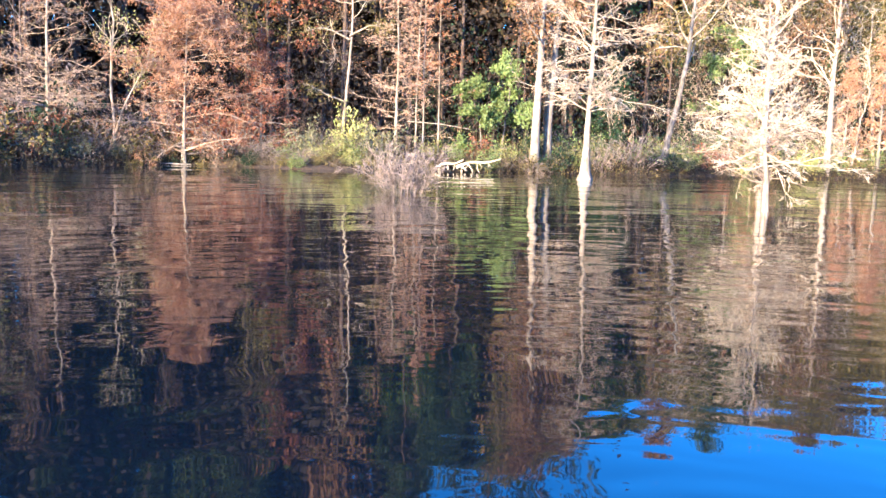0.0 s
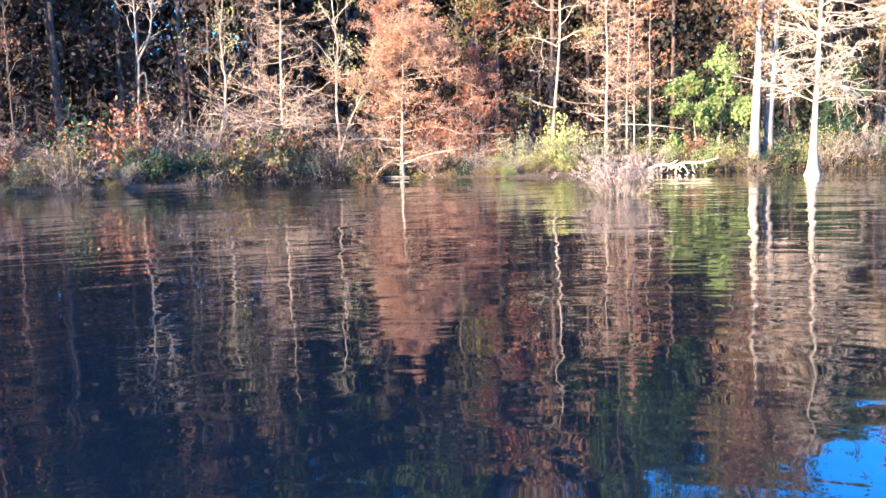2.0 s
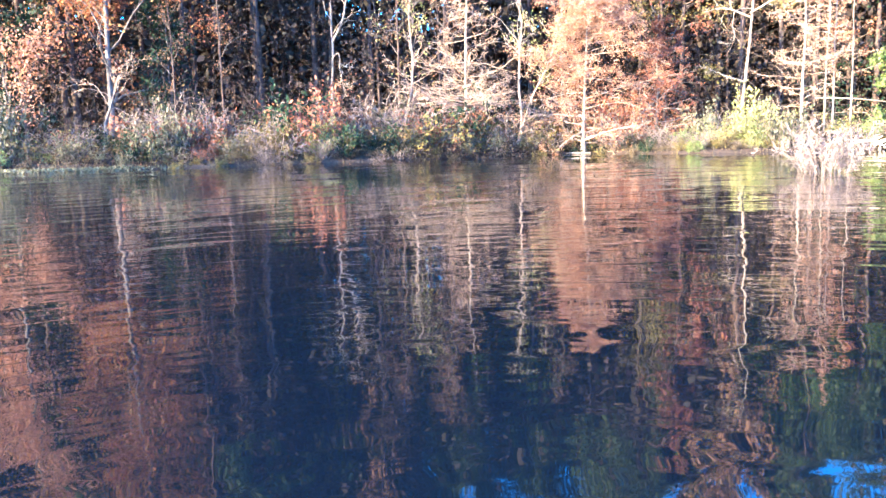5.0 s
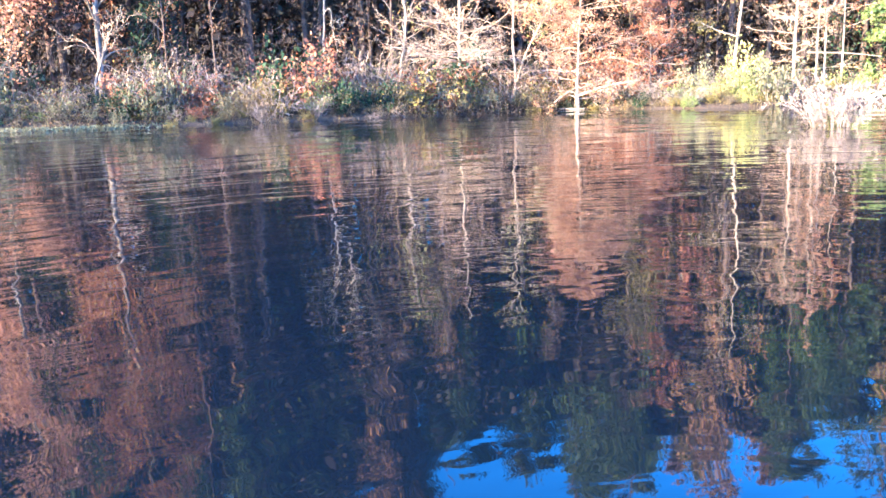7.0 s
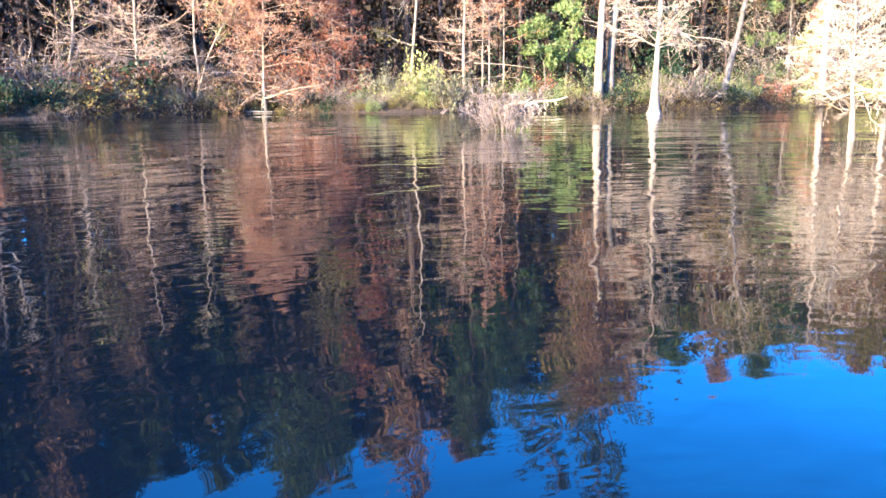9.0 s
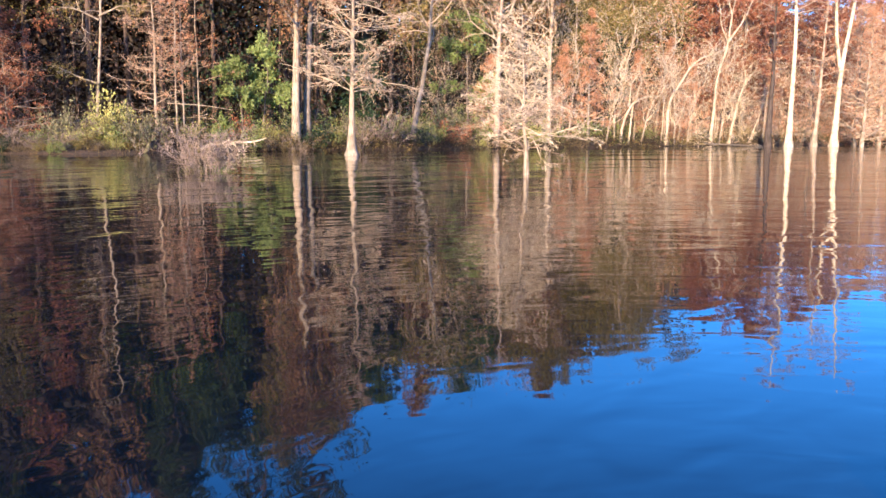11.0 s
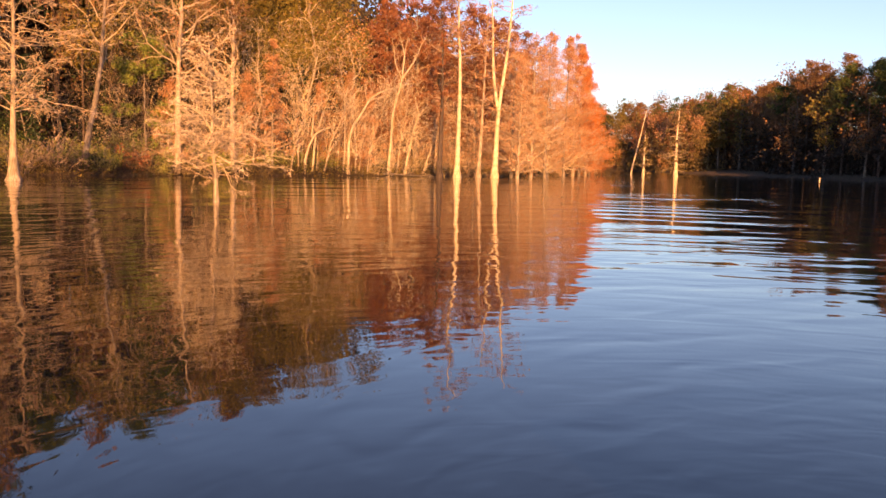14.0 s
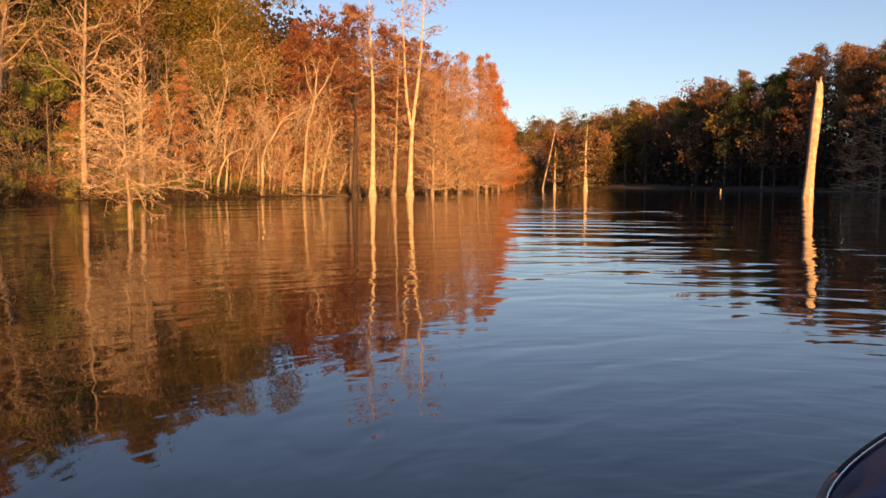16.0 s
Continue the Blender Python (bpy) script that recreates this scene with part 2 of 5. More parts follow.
def blades(rng, C, length, width, bias=(0, 0, 0), flat=0.0):
    """Small diamond-shaped leaves at C, each turned at random."""
    n = len(C)
    A = unit(rng.normal(size=(n, 3)) + np.array(bias))
    N = unit(rng.normal(size=(n, 3)) + np.array([0, 0, flat]))
    B = unit(np.cross(A, N))
    s = rng.uniform(0.6, 1.35, (n, 1))
    A, B = A * length * s / 2, B * width * s / 2
    V = np.stack([C - A, C + B - A * 0.15, C + A, C - B - A * 0.15], 1).reshape(-1, 3)
    return V, np.arange(4 * n).reshape(-1, 4)


def mesh_of(name, chunks, material, smooth=True):
    Vs, Qs, o = [], [], 0
    for V, Q in chunks:
        Vs.append(V)
        Qs.append(Q + o)
        o += len(V)
    V, Q = np.concatenate(Vs), np.concatenate(Qs)
    me = bpy.data.meshes.new(name)
    me.vertices.add(len(V))
    me.vertices.foreach_set("co", V.astype(np.float32).ravel())
    me.loops.add(Q.size)
    me.loops.foreach_set("vertex_index", Q.astype(np.int32).ravel())
    me.polygons.add(len(Q))
    me.polygons.foreach_set("loop_start", (np.arange(len(Q)) * 4).astype(np.int32))
    me.polygons.foreach_set("use_smooth", np.full(len(Q), smooth))
    me.materials.append(material)
    me.update(calc_edges=True)
    return me


def part(name, me, parent, label=""):
    ob = new(name, me)
    ob.parent = parent
    return tagged(ob, label) if label else ob


def path_through(points, k, rng=None, jitter=0.0):
    """k points on a smooth line through the given ones."""
    p = np.array(points, float)
    s = np.r_[0, np.cumsum(np.linalg.norm(np.diff(p, axis=0), axis=1))]
    q = np.linspace(0, s[-1], k)
    out = np.stack([np.interp(q, s, p[:, c]) for c in range(3)], 1)
    for _ in range(2):
        out[1:-1] = out[1:-1] * 0.5 + (out[:-2] + out[2:]) * 0.25
    if rng is not None and jitter:
        w = np.cumsum(rng.normal(size=(k, 2)), 0) * jitter
        out[:, :2] += (w - w[0]) * np.linspace(0, 1, k)[:, None] ** 0.5
    return out


def spawn(rng, P, R, count, t0, t1, length, angle, spread=12, flat=1.0, lift=0.0, grav=0.0, wig=0.12, k=5, rr=0.5, tip=0.3, fall=0.5, rmin=0.003):
    """Side branches: count to each parent path, between the fractions t0 and t1 of it."""
    n, kp, _ = P.shape
    par = np.repeat(np.arange(n), count)
    m = len(par)
    t = rng.uniform(t0, t1, m)
    f = t * (kp - 1)
    i = np.minimum(f.astype(int), kp - 2)
    w = (f - i)[:, None]
    start = P[par, i] * (1 - w) + P[par, i + 1] * w
    rad = R[par, i] * (1 - w[:, 0]) + R[par, i + 1] * w[:, 0]
    T = unit(P[par, i + 1] - P[par, i])
    side = unit(np.cross(T, rng.normal(size=(m, 3)) * [1, 1, 1.0]))
    side = unit(side * [1, 1, flat])
    a = np.radians(rng.normal(angle, spread, m))[:, None]
    d = unit(T * np.cos(a) + side * np.sin(a) + [0, 0, lift])
    plen = np.linalg.norm(np.diff(P, axis=1), axis=2).sum(1)[par]
    L = length * plen * (1 - fall * t) * rng.uniform(0.55, 1.25, m)
    out = np.empty((m, k, 3))
    out[:, 0] = start
    for j in range(1, k):
        out[:, j] = out[:, j - 1] + d * (L / (k - 1))[:, None]
        d = unit(d + rng.normal(size=(m, 3)) * wig + [0, 0, grav])
    r0 = np.maximum(rad * rr, rmin)
    return out, np.maximum(r0[:, None] * np.linspace(1, tip, k)[None], rmin * 0.6)


def along(rng, P, count, scatter):
    """Places strewn near the paths P, count to each."""
    n, k, _ = P.shape
    par = np.repeat(np.arange(n), count)
    f = rng.uniform(0.25, 1, len(par)) * (k - 1)
    i = np.minimum(f.astype(int), k - 2)
    w = (f - i)[:, None]
    return P[par, i] * (1 - w) + P[par, i + 1] * w + rng.normal(size=(len(par), 3)) * scatter


def flared_trunk(rng, points, r0, flare, k=16, sides=12, jitter=0.03, top=0.12, flare_h=0.9):
    """One trunk, swollen and fluted at the foot."""
    P = path_through(points, k, rng, jitter)
    z = np.linspace(0, 1, k)
    s = np.r_[0, np.cumsum(np.linalg.norm(np.diff(P, axis=0), axis=1))]
    R = r0 * (1 - (1 - top) * z ** 0.9) + flare * np.exp(-s / flare_h)
    V, Q = tubes(P[None], R[None], sides)
    lob = 1 + 0.16 * np.cos(np.arange(sides) * 2 * np.pi / sides * 5 + rng.uniform(0, 6))[None] * np.exp(-s / (flare_h * 0.7))[:, None]
    V = V.reshape(k, sides, 3)
    V = P[:, None] + (V - P[:, None]) * (lob * rng.uniform(0.95, 1.05, (k, sides)))[..., None]
    return P, R, (V.reshape(-1, 3), Q)


# ---- kinds of tree ----
def tree_thing(name, place, label, category, group=""):
    ob = new(name)
    ob.empty_display_size = 0.3
    ob.location = place
    return tagged(ob, label, category, group)


def limbs_of(rng, thing, P, R, lower, twig):
    """Each main limb with its own twigs as one part."""
    for i in range(len(P)):
        bits = [tubes(P[i:i + 1], R[i:i + 1], 5)]
        for n, (A, B, per) in enumerate(lower):
            a, b = A[i * per:(i + 1) * per], B[i * per:(i + 1) * per]
            bits.append(tubes(a, b, 3) if n == 0 else slivers(rng, a, b))
        part("limb", mesh_of("limb", bits, twig), thing)


def cypress(name, place, label, seed, points, r0, flare, crown, reach, limbs, wood, twig, needles=None, count=0, size=(0.13, 0.05),
            shape=0.8, droop=-0.02, rise=14, twigs=9, sub=4, group="cypress trees", leaders=(), low=0.0, scatter=0.07, fine=1.0, stout=0.42, split=False, bottom=1.0, gnarl=0.1, vary=10, skirt=0, skirt_twig=None, flare_h=0.9):
    """A bald cypress: straight trunk, swollen foot, level limbs with fine side twigs and, where kept, feathery needles."""
    rng = np.random.default_rng(seed)
    thing = tree_thing(name, place, label, "tree", group)
    P, R, V = flared_trunk(rng, points, r0, flare, flare_h=flare_h)
    wood_chunks, stems = [V], [(P, R)]
    for pts, r in leaders:
        LP = path_through(pts, 12, rng, 0.03)
        LR = np.linspace(r, r * 0.15, 12)
        wood_chunks.append(tubes(LP[None], LR[None], 8))
        stems.append((LP, LR))
    BP, BR = [], []
    for SP, SR in stems:
        n = limbs if SP is P else max(6, limbs // 2)
        H = SP[-1, 2]
        u = np.sort(rng.uniform(0, 1, n)) ** bottom
        lo = crown if SP is P else SP[0, 2] + 0.5 * (H - SP[0, 2])
        z = lo + (H - lo) * u * 0.98
        az = np.arange(n) * 2.4 + rng.normal(0, 0.5, n)
        start = np.stack([np.interp(z, SP[:, 2], SP[:, c]) for c in range(3)], 1)
        rad = np.interp(z, SP[:, 2], SR)
        prof = np.clip(1 - u, 0, 1) ** shape * (1 - low * np.exp(-u / 0.15)) + 0.06
        L = reach * prof * rng.uniform(0.45, 1.12, n)
        el = np.radians(rng.normal(rise, vary, n))
        d = np.stack([np.cos(az) * np.cos(el), np.sin(az) * np.cos(el), np.sin(el)], 1)
        k = 8
        B = np.empty((n, k, 3))
        B[:, 0] = start
        for j in range(1, k):
            B[:, j] = B[:, j - 1] + d * (L / (k - 1))[:, None]
            d = unit(d + rng.normal(size=(n, 3)) * gnarl + [0, 0, droop])
        r = np.clip(rad * stout, 0.012, 0.02 + L * 0.012)
        BP.append(B)
        BR.append(r[:, None] * np.linspace(1, 0.25, k)[None])
    BP, BR = np.concatenate(BP), np.concatenate(BR)
    BP[..., 2] = np.maximum(BP[..., 2], 0.2)
    T2, R2 = spawn(rng, BP, BR, twigs, 0.12, 1.0, 0.42, 40, 14, flat=0.4, grav=droop, wig=0.2, k=5, rr=0.5, rmin=0.008 * fine)
    T2[..., 2] = np.maximum(T2[..., 2], 0.1)
    T3, R3 = spawn(rng, T2, R2, sub, 0.1, 1.0, 0.5, 38, 16, flat=0.6, grav=droop * 1.5, wig=0.2, k=3, rr=0.7, rmin=0.007 * fine)
    part("trunk", mesh_of("trunk", wood_chunks, wood), thing)
    if split:
        limbs_of(rng, thing, BP, BR, [(T2, R2, twigs), (T3, R3, twigs * sub)], twig)
    else:
        part("crown", mesh_of("crown", [tubes(BP, BR, 5 if fine < 1.6 else 4), tubes(T2, R2, 3) if fine < 1.6 else slivers(rng, T2, R2), slivers(rng, T3, R3)], twig), thing)
    if skirt:
        # long drooping boughs close above the water
        az = np.arange(skirt) * 2.4 + rng.normal(0, 0.4, skirt)
        d = np.stack([np.cos(az), np.sin(az), rng.uniform(0.0, 0.6, skirt)], 1)
        L = reach * rng.uniform(0.75, 1.3, skirt)
        B = np.empty((skirt, 8, 3))
        B[:, 0] = [0, 0, 0.5] + rng.uniform(0, 1, (skirt, 1)) * [0, 0, 1.3]
        for j in range(1, 8):
            B[:, j] = B[:, j - 1] + d * (L / 7)[:, None]
            d = unit(d + rng.normal(size=(skirt, 3)) * gnarl * 0.8 + [0, 0, -0.03])
            B[:, j, 2] = np.maximum(B[:, j, 2], 0.12)
        BR2 = 0.01 * np.linspace(1, 0.3, 8)[None] * np.ones((skirt, 1))
        S2, Q2 = spawn(rng, B, BR2, 11, 0.1, 1.0, 0.34, 42, 16, flat=0.6, grav=-0.03, wig=0.22, k=5, rr=0.4, rmin=0.0045 * fine)
        S3, Q3 = spawn(rng, S2, Q2, 7, 0.1, 1.0, 0.5, 40, 18, flat=0.7, grav=-0.03, wig=0.22, k=3, rr=0.7, rmin=0.004 * fine)
        for i in range(skirt):
            part("low_bough", mesh_of("low_bough", [tubes(B[i:i + 1], BR2[i:i + 1], 5), tubes(S2[i * 11:i * 11 + 11], Q2[i * 11:i * 11 + 11], 3), slivers(rng, S3[i * 77:i * 77 + 77], Q3[i * 77:i * 77 + 77])], skirt_twig), thing, "drooping pinkish bough")
    if needles:
        C = along(rng, T3, max(1, count // len(T3)), scatter)
        if len(C) > count:
            C = C[rng.permutation(len(C))[:count]]
        part("foliage", mesh_of("foliage", [blades(rng, C, *size, bias=(0, 0, -0.4))], needles, False), thing)
    return thing


def hardwood(name, place, label, seed, points, r0, limbs, wood, twig, leaves=None, count=0, size=(0.14, 0.08), t0=0.35, reach=0.42, angle=48,
             levels=3, group="bank trees", leaders=(), wig=0.27, grav=0.05, scatter=0.22, flare=0.12, per=(5, 4), fine=1.0, lift=0.15, split=False):
    """A broad-leaved tree: bent trunk, rising crooked limbs, forked twigs, and loose clumps of leaves."""
    rng = np.random.default_rng(seed)
    thing = tree_thing(name, place, label, "tree", group)
    P, R, V = flared_trunk(rng, points, r0, r0 * flare * 4, jitter=0.05, top=0.18, flare_h=0.5)
    chunks, SP, SR = [V], [P[None]], [R[None]]
    for pts, r in leaders:
        LP = path_through(pts, 16, rng, 0.03)
        LR = np.linspace(r, r * 0.2, 16)
        chunks.append(tubes(LP[None], LR[None], 8))
        SP.append(LP[None])
        SR.append(LR[None])
    SP, SR = np.concatenate(SP), np.concatenate(SR)
    limbs = max(5, limbs // len(SP) + 3) if len(SP) > 1 else limbs
    L1, R1 = spawn(rng, SP, SR, limbs, t0, 0.98, reach, angle, 14, lift=lift, grav=grav, wig=wig, k=9, rr=0.42, tip=0.2, fall=0.45, rmin=0.013)
    L2, R2 = spawn(rng, L1, R1, per[0], 0.15, 1.0, 0.5, 42, 14, grav=grav, wig=wig, k=6, rr=0.6, tip=0.25, rmin=0.008 * fine)
    L3, R3 = spawn(rng, L2, R2, per[1], 0.25, 1.0, 0.5, 42, 16, grav=grav * 0.5, wig=wig, k=4, rr=0.6, rmin=0.005 * fine)
    bits = [tubes(L1, R1, 6), tubes(L2, R2, 3), tubes(L3, R3, 3)] if fine < 1.2 else [tubes(L1, R1, 4), slivers(rng, L2, R2) if fine > 2 else tubes(L2, R2, 3), slivers(rng, L3, R3)]
    last = L3
    if levels > 3:
        L4, R4 = spawn(rng, L3, R3, 3, 0.2, 1.0, 0.5, 40, 16, wig=wig, k=3, rr=0.6, rmin=0.004 * fine)
        bits.append(slivers(rng, L4, R4))
        last = L4
    part("trunk", mesh_of("trunk", chunks, wood), thing)
    if split:
        limbs_of(rng, thing, L1, R1, [(L2, R2, per[0]), (L3, R3, per[0] * per[1])], twig)
    else:
        part("crown", mesh_of("crown", bits, twig), thing)
    if leaves:
        C = along(rng, last, max(1, -(-count // len(last))), scatter)
        C = C[rng.permutation(len(C))[:count]]
        part("foliage", mesh_of("foliage", [blades(rng, C, *size, flat=0.6)], leaves, False), thing)
    return thing


def pine(name, place, label, seed, H, r0, count, size=(0.42, 0.07), crown=0.62, group="pine trees", reach=3.4, limbs=30):
    """A tall pine: long clear trunk, short upswept limbs, tufts of needles."""
    rng = np.random.default_rng(seed)
    thing = tree_thing(name, place, label, "tree", group)
    lean = rng.normal(0, 0.4, 2)
    P, R, V = flared_trunk(rng, [(0, 0, -0.3), (lean[0] * 0.4, lean[1] * 0.4, H * 0.5), (lean[0], lean[1], H)], r0, r0 * 0.3, jitter=0.04)
    n = limbs
    u = rng.uniform(0, 1, n)
    z = H * (crown + (0.99 - crown) * u)
    az = rng.uniform(0, 6.28, n)
    L = reach * (1 - u) ** 0.6 * rng.uniform(0.5, 1.1, n) + 0.5
    el = np.radians(rng.normal(12, 14, n) + 25 * u)
    d = np.stack([np.cos(az) * np.cos(el), np.sin(az) * np.cos(el), np.sin(el)], 1)
    B = np.empty((n, 6, 3))
    B[:, 0] = np.stack([np.interp(z, P[:, 2], P[:, c]) for c in range(3)], 1)
    for j in range(1, 6):
        B[:, j] = B[:, j - 1] + d * (L / 5)[:, None]
        d = unit(d + rng.normal(size=(n, 3)) * 0.15 + [0, 0, 0.05])
    BR = 0.05 * np.linspace(1, 0.3, 6)[None] * np.ones((n, 1))
    # dead stubs on the clear trunk
    S, SR = spawn(rng, P[None], R[None], 10, 0.2, crown, 0.05, 85, 10, k=3, rr=0.16, rmin=0.015)
    T2, R2 = spawn(rng, B, BR, 4, 0.35, 1.0, 0.45, 45, 15, grav=0.08, k=3, rr=0.6, rmin=0.01)
    part("trunk", mesh_of("trunk", [V], PINEBARK), thing)
    part("crown", mesh_of("crown", [tubes(B, BR, 3), slivers(rng, T2, R2), tubes(S, SR, 3)], PINEBARK), thing)
    tufts = np.concatenate([T2[:, -1], T2[:, 1], B[:, -1]])
    C = np.repeat(tufts, max(1, count // len(tufts)), 0)
    C = C + rng.normal(size=C.shape) * [0.3, 0.3, 0.2]
    part("foliage", mesh_of("foliage", [blades(rng, C, *size, bias=(0, 0, 0.3))], NEEDLE, False), thing)
    return thing


def tall_tree(name, place, label, seed, H, r0, wood, twig, leaves, count, size, bare=0.45, reach=3.0, clumps=46, lobe=0.75, group="tall bank trees"):
    """A tall woodland tree: clear trunk, limbs that end in rounded clumps of fine foliage, an uneven top."""
    rng = np.random.default_rng(seed)
    thing = tree_thing(name, place, label, "tree", group)
    P, R, V = flared_trunk(rng, [(0, 0, -0.4), (rng.normal(0, 0.3), 0, H * 0.5), (rng.normal(0, 0.5), rng.normal(0, 0.5), H * 0.97)], r0, r0 * 0.3, jitter=0.05)
    n = clumps
    u = rng.uniform(0, 1, n) ** 0.8
    z = H * (bare + (0.95 - bare) * u)
    az = np.arange(n) * 2.4 + rng.normal(0, 0.5, n)
    L = reach * (0.35 + 0.65 * np.sin(np.pi * np.clip(0.28 + 0.72 * u, 0, 1)) ** 0.7) * rng.uniform(0.35, 1.1, n)
    el = np.radians(rng.normal(12, 12, n) + 22 * u)
    d = np.stack([np.cos(az) * np.cos(el), np.sin(az) * np.cos(el), np.sin(el)], 1)
    B = np.empty((n, 6, 3))
    B[:, 0] = np.stack([np.interp(z, P[:, 2], P[:, c]) for c in range(3)], 1)
    for j in range(1, 6):
        B[:, j] = B[:, j - 1] + d * (L / 5)[:, None]
        d = unit(d + rng.normal(size=(n, 3)) * 0.16 + [0, 0, 0.04])
    BR = 0.05 * np.linspace(1, 0.25, 6)[None] * rng.uniform(0.6, 1.2, (n, 1))
    T2, R2 = spawn(rng, B, BR, 5, 0.3, 1.0, 0.5, 46, 16, grav=0.05, wig=0.25, k=3, rr=0.5, rmin=0.012)
    part("trunk", mesh_of("trunk", [V], wood), thing)
    part("crown", mesh_of("crown", [tubes(B, BR, 4), slivers(rng, T2, R2)], twig), thing)
    C = np.concatenate([B[:, -1], B[:, -2], T2[:, -1]])
    r = lobe * rng.uniform(0.55, 1.25, (len(C), 1, 1))
    per = max(1, count // len(C))
    C = C[:, None] + unit(rng.normal(size=(len(C), per, 3))) * rng.uniform(0, 1, (len(C), per, 1)) ** 0.45 * r * [1, 1, 0.7]
    part("foliage", mesh_of("foliage", [blades(rng, C.reshape(-1, 3), *size, flat=0.5)], leaves, False), thing)
    return thing


def shrub(name, place, label, seed, H, W, stems, leaves, count, size, twig, group="bank shrubs", scatter=0.1, arch=0.12, twigs=5, thick=0.012, foot=0.12):
    """A shrub: many stems from one foot, side twigs, leaves on their outer parts."""
    rng = np.random.default_rng(seed)
    thing = tree_thing(name, place, label, "shrub", group)
    n, k = stems, 6
    az = rng.uniform(0, 6.28, n)
    out = rng.uniform(0.1, 1, n) * W / H * 0.9
    d = unit(np.stack([np.cos(az) * out, np.sin(az) * out, np.ones(n)], 1))
    L = H * rng.uniform(0.55, 1.1, n) / np.maximum(d[:, 2], 0.5)
    B = np.empty((n, k, 3))
    B[:, 0] = np.stack([np.cos(az) * W * foot, np.sin(az) * W * foot, np.full(n, -0.1)], 1) * rng.uniform(0.3, 1.5, (n, 1))
    B[:, 0, 2] = -0.15
    for j in range(1, k):
        B[:, j] = B[:, j - 1] + d * (L / (k - 1))[:, None]
        d = unit(d + rng.normal(size=(n, 3)) * 0.14 + [0, 0, -arch])
    BR = thick * np.linspace(1, 0.35, k)[None] * rng.uniform(0.7, 1.4, (n, 1))
    T2, R2 = spawn(rng, B, BR, twigs, 0.2, 1.0, 0.35, 45, 15, wig=0.2, k=3, rr=0.7, rmin=0.008)
    T3, R3 = spawn(rng, T2, R2, 3, 0.2, 1.0, 0.45, 45, 15, wig=0.2, k=3, rr=0.8, rmin=0.007)
    part("crown", mesh_of("crown", [tubes(B, BR, 3), slivers(rng, T2, R2), slivers(rng, T3, R3)], twig), thing)
    if count:
        C = along(rng, T3, max(1, -(-count // len(T3))), scatter)
        C = C[rng.permutation(len(C))[:count]]
        part("foliage", mesh_of("foliage", [blades(rng, C, *size, flat=0.5)], leaves, False), thing)
    return thing


# ---- lake and ground ----
# (122, 30) to (100, -10): bulge added out of view, to shade the far bank
SHORE = [(-32, 26), (-28.2, 28.6), (-24.5, 31.5), (-20.7, 35.7), (-17.5, 40), (-14, 43.6), (-8, 41.5), (-5, 42.3), (0, 44.6), (4, 46), (10.8, 47.8),
         (15, 49.2), (20, 50.8), (26, 52), (33, 53.5), (40, 55), (47, 56.5), (58, 61), (70, 67), (84, 75.5), (93, 82), (99, 92), (115, 112), (145, 142),
         (172, 166), (188, 176), (196, 160), (190, 146), (182, 135), (174.5, 121), (163, 96), (151, 77), (141, 60), (134, 40), (122, 30), (108, 14), (100, -10), (108, -60), (104, -120),
         (48, -150), (2, -130), (1, -60), (4, -38), (2, -24), (-9, -19), (-24, -21), (-40, -23), (-62, -28), (-90, -30), (-84, -4), (-58, 9), (-42, 19)]


def closed_curve(pts, n=6):
    p = np.array(pts, float)
    out = []
    for i in range(len(p)):
        a, b, c, d = p[i - 1], p[i], p[(i + 1) % len(p)], p[(i + 2) % len(p)]
        for t in np.arange(n) / n:
            out.append(0.5 * (2 * b + (c - a) * t + (2 * a - 5 * b + 4 * c - d) * t ** 2 + (3 * b - a - 3 * c + d) * t ** 3))
    return np.array(out)


LAKE = closed_curve(SHORE)
LAKE = LAKE + np.random.default_rng(3).normal(0, 0.22, LAKE.shape)


def shore_distance(X, Y):
    """Metres from the lake's edge, positive on land."""
    p = np.stack([np.ravel(X), np.ravel(Y)], 1).astype(float)
    a, b = LAKE, np.roll(LAKE, -1, 0)
    best, inside = np.full(len(p), 1e9), np.zeros(len(p), bool)
    for (ax, ay), (bx, by) in zip(a, b):
        dx, dy = bx - ax, by - ay
        t = np.clip(((p[:, 0] - ax) * dx + (p[:, 1] - ay) * dy) / (dx * dx + dy * dy + 1e-12), 0, 1)
        best = np.minimum(best, (p[:, 0] - ax - t * dx) ** 2 + (p[:, 1] - ay - t * dy) ** 2)
        if ay != by:
            inside ^= ((ay > p[:, 1]) != (by > p[:, 1])) & (p[:, 0] < (bx - ax) * (p[:, 1] - ay) / (by - ay) + ax)
    return (np.sqrt(best) * np.where(inside, -1, 1)).reshape(np.shape(X))


def ground_height(X, Y):
    s = shore_distance(X, Y)
    X, Y = np.asarray(X, float), np.asarray(Y, float)
    bumps = 0.12 * (np.sin(X * 0.9 + 1.3 * np.sin(Y * 0.5)) + np.sin(Y * 1.1 + np.sin(X * 0.7)))
    land = 0.30 * (1 - np.exp(-np.maximum(s, 0) / 0.7)) + 0.075 * np.minimum(np.maximum(s, 0), 70) + bumps * np.clip(s / 3, 0, 1)
    hill = 0.16 * np.clip(s - 13, 0, 55) * np.clip((Y + 20) / 30, 0.15, 1) * np.clip((105 - X) / 25, 0.0, 1) + 0.14 * np.clip(s - 12, 0, 45) * np.clip((X - 100) / 25, 0.0, 1)
    land = land + hill
    return np.where(s > 0, land, np.maximum(-1.6, 0.3 * s))


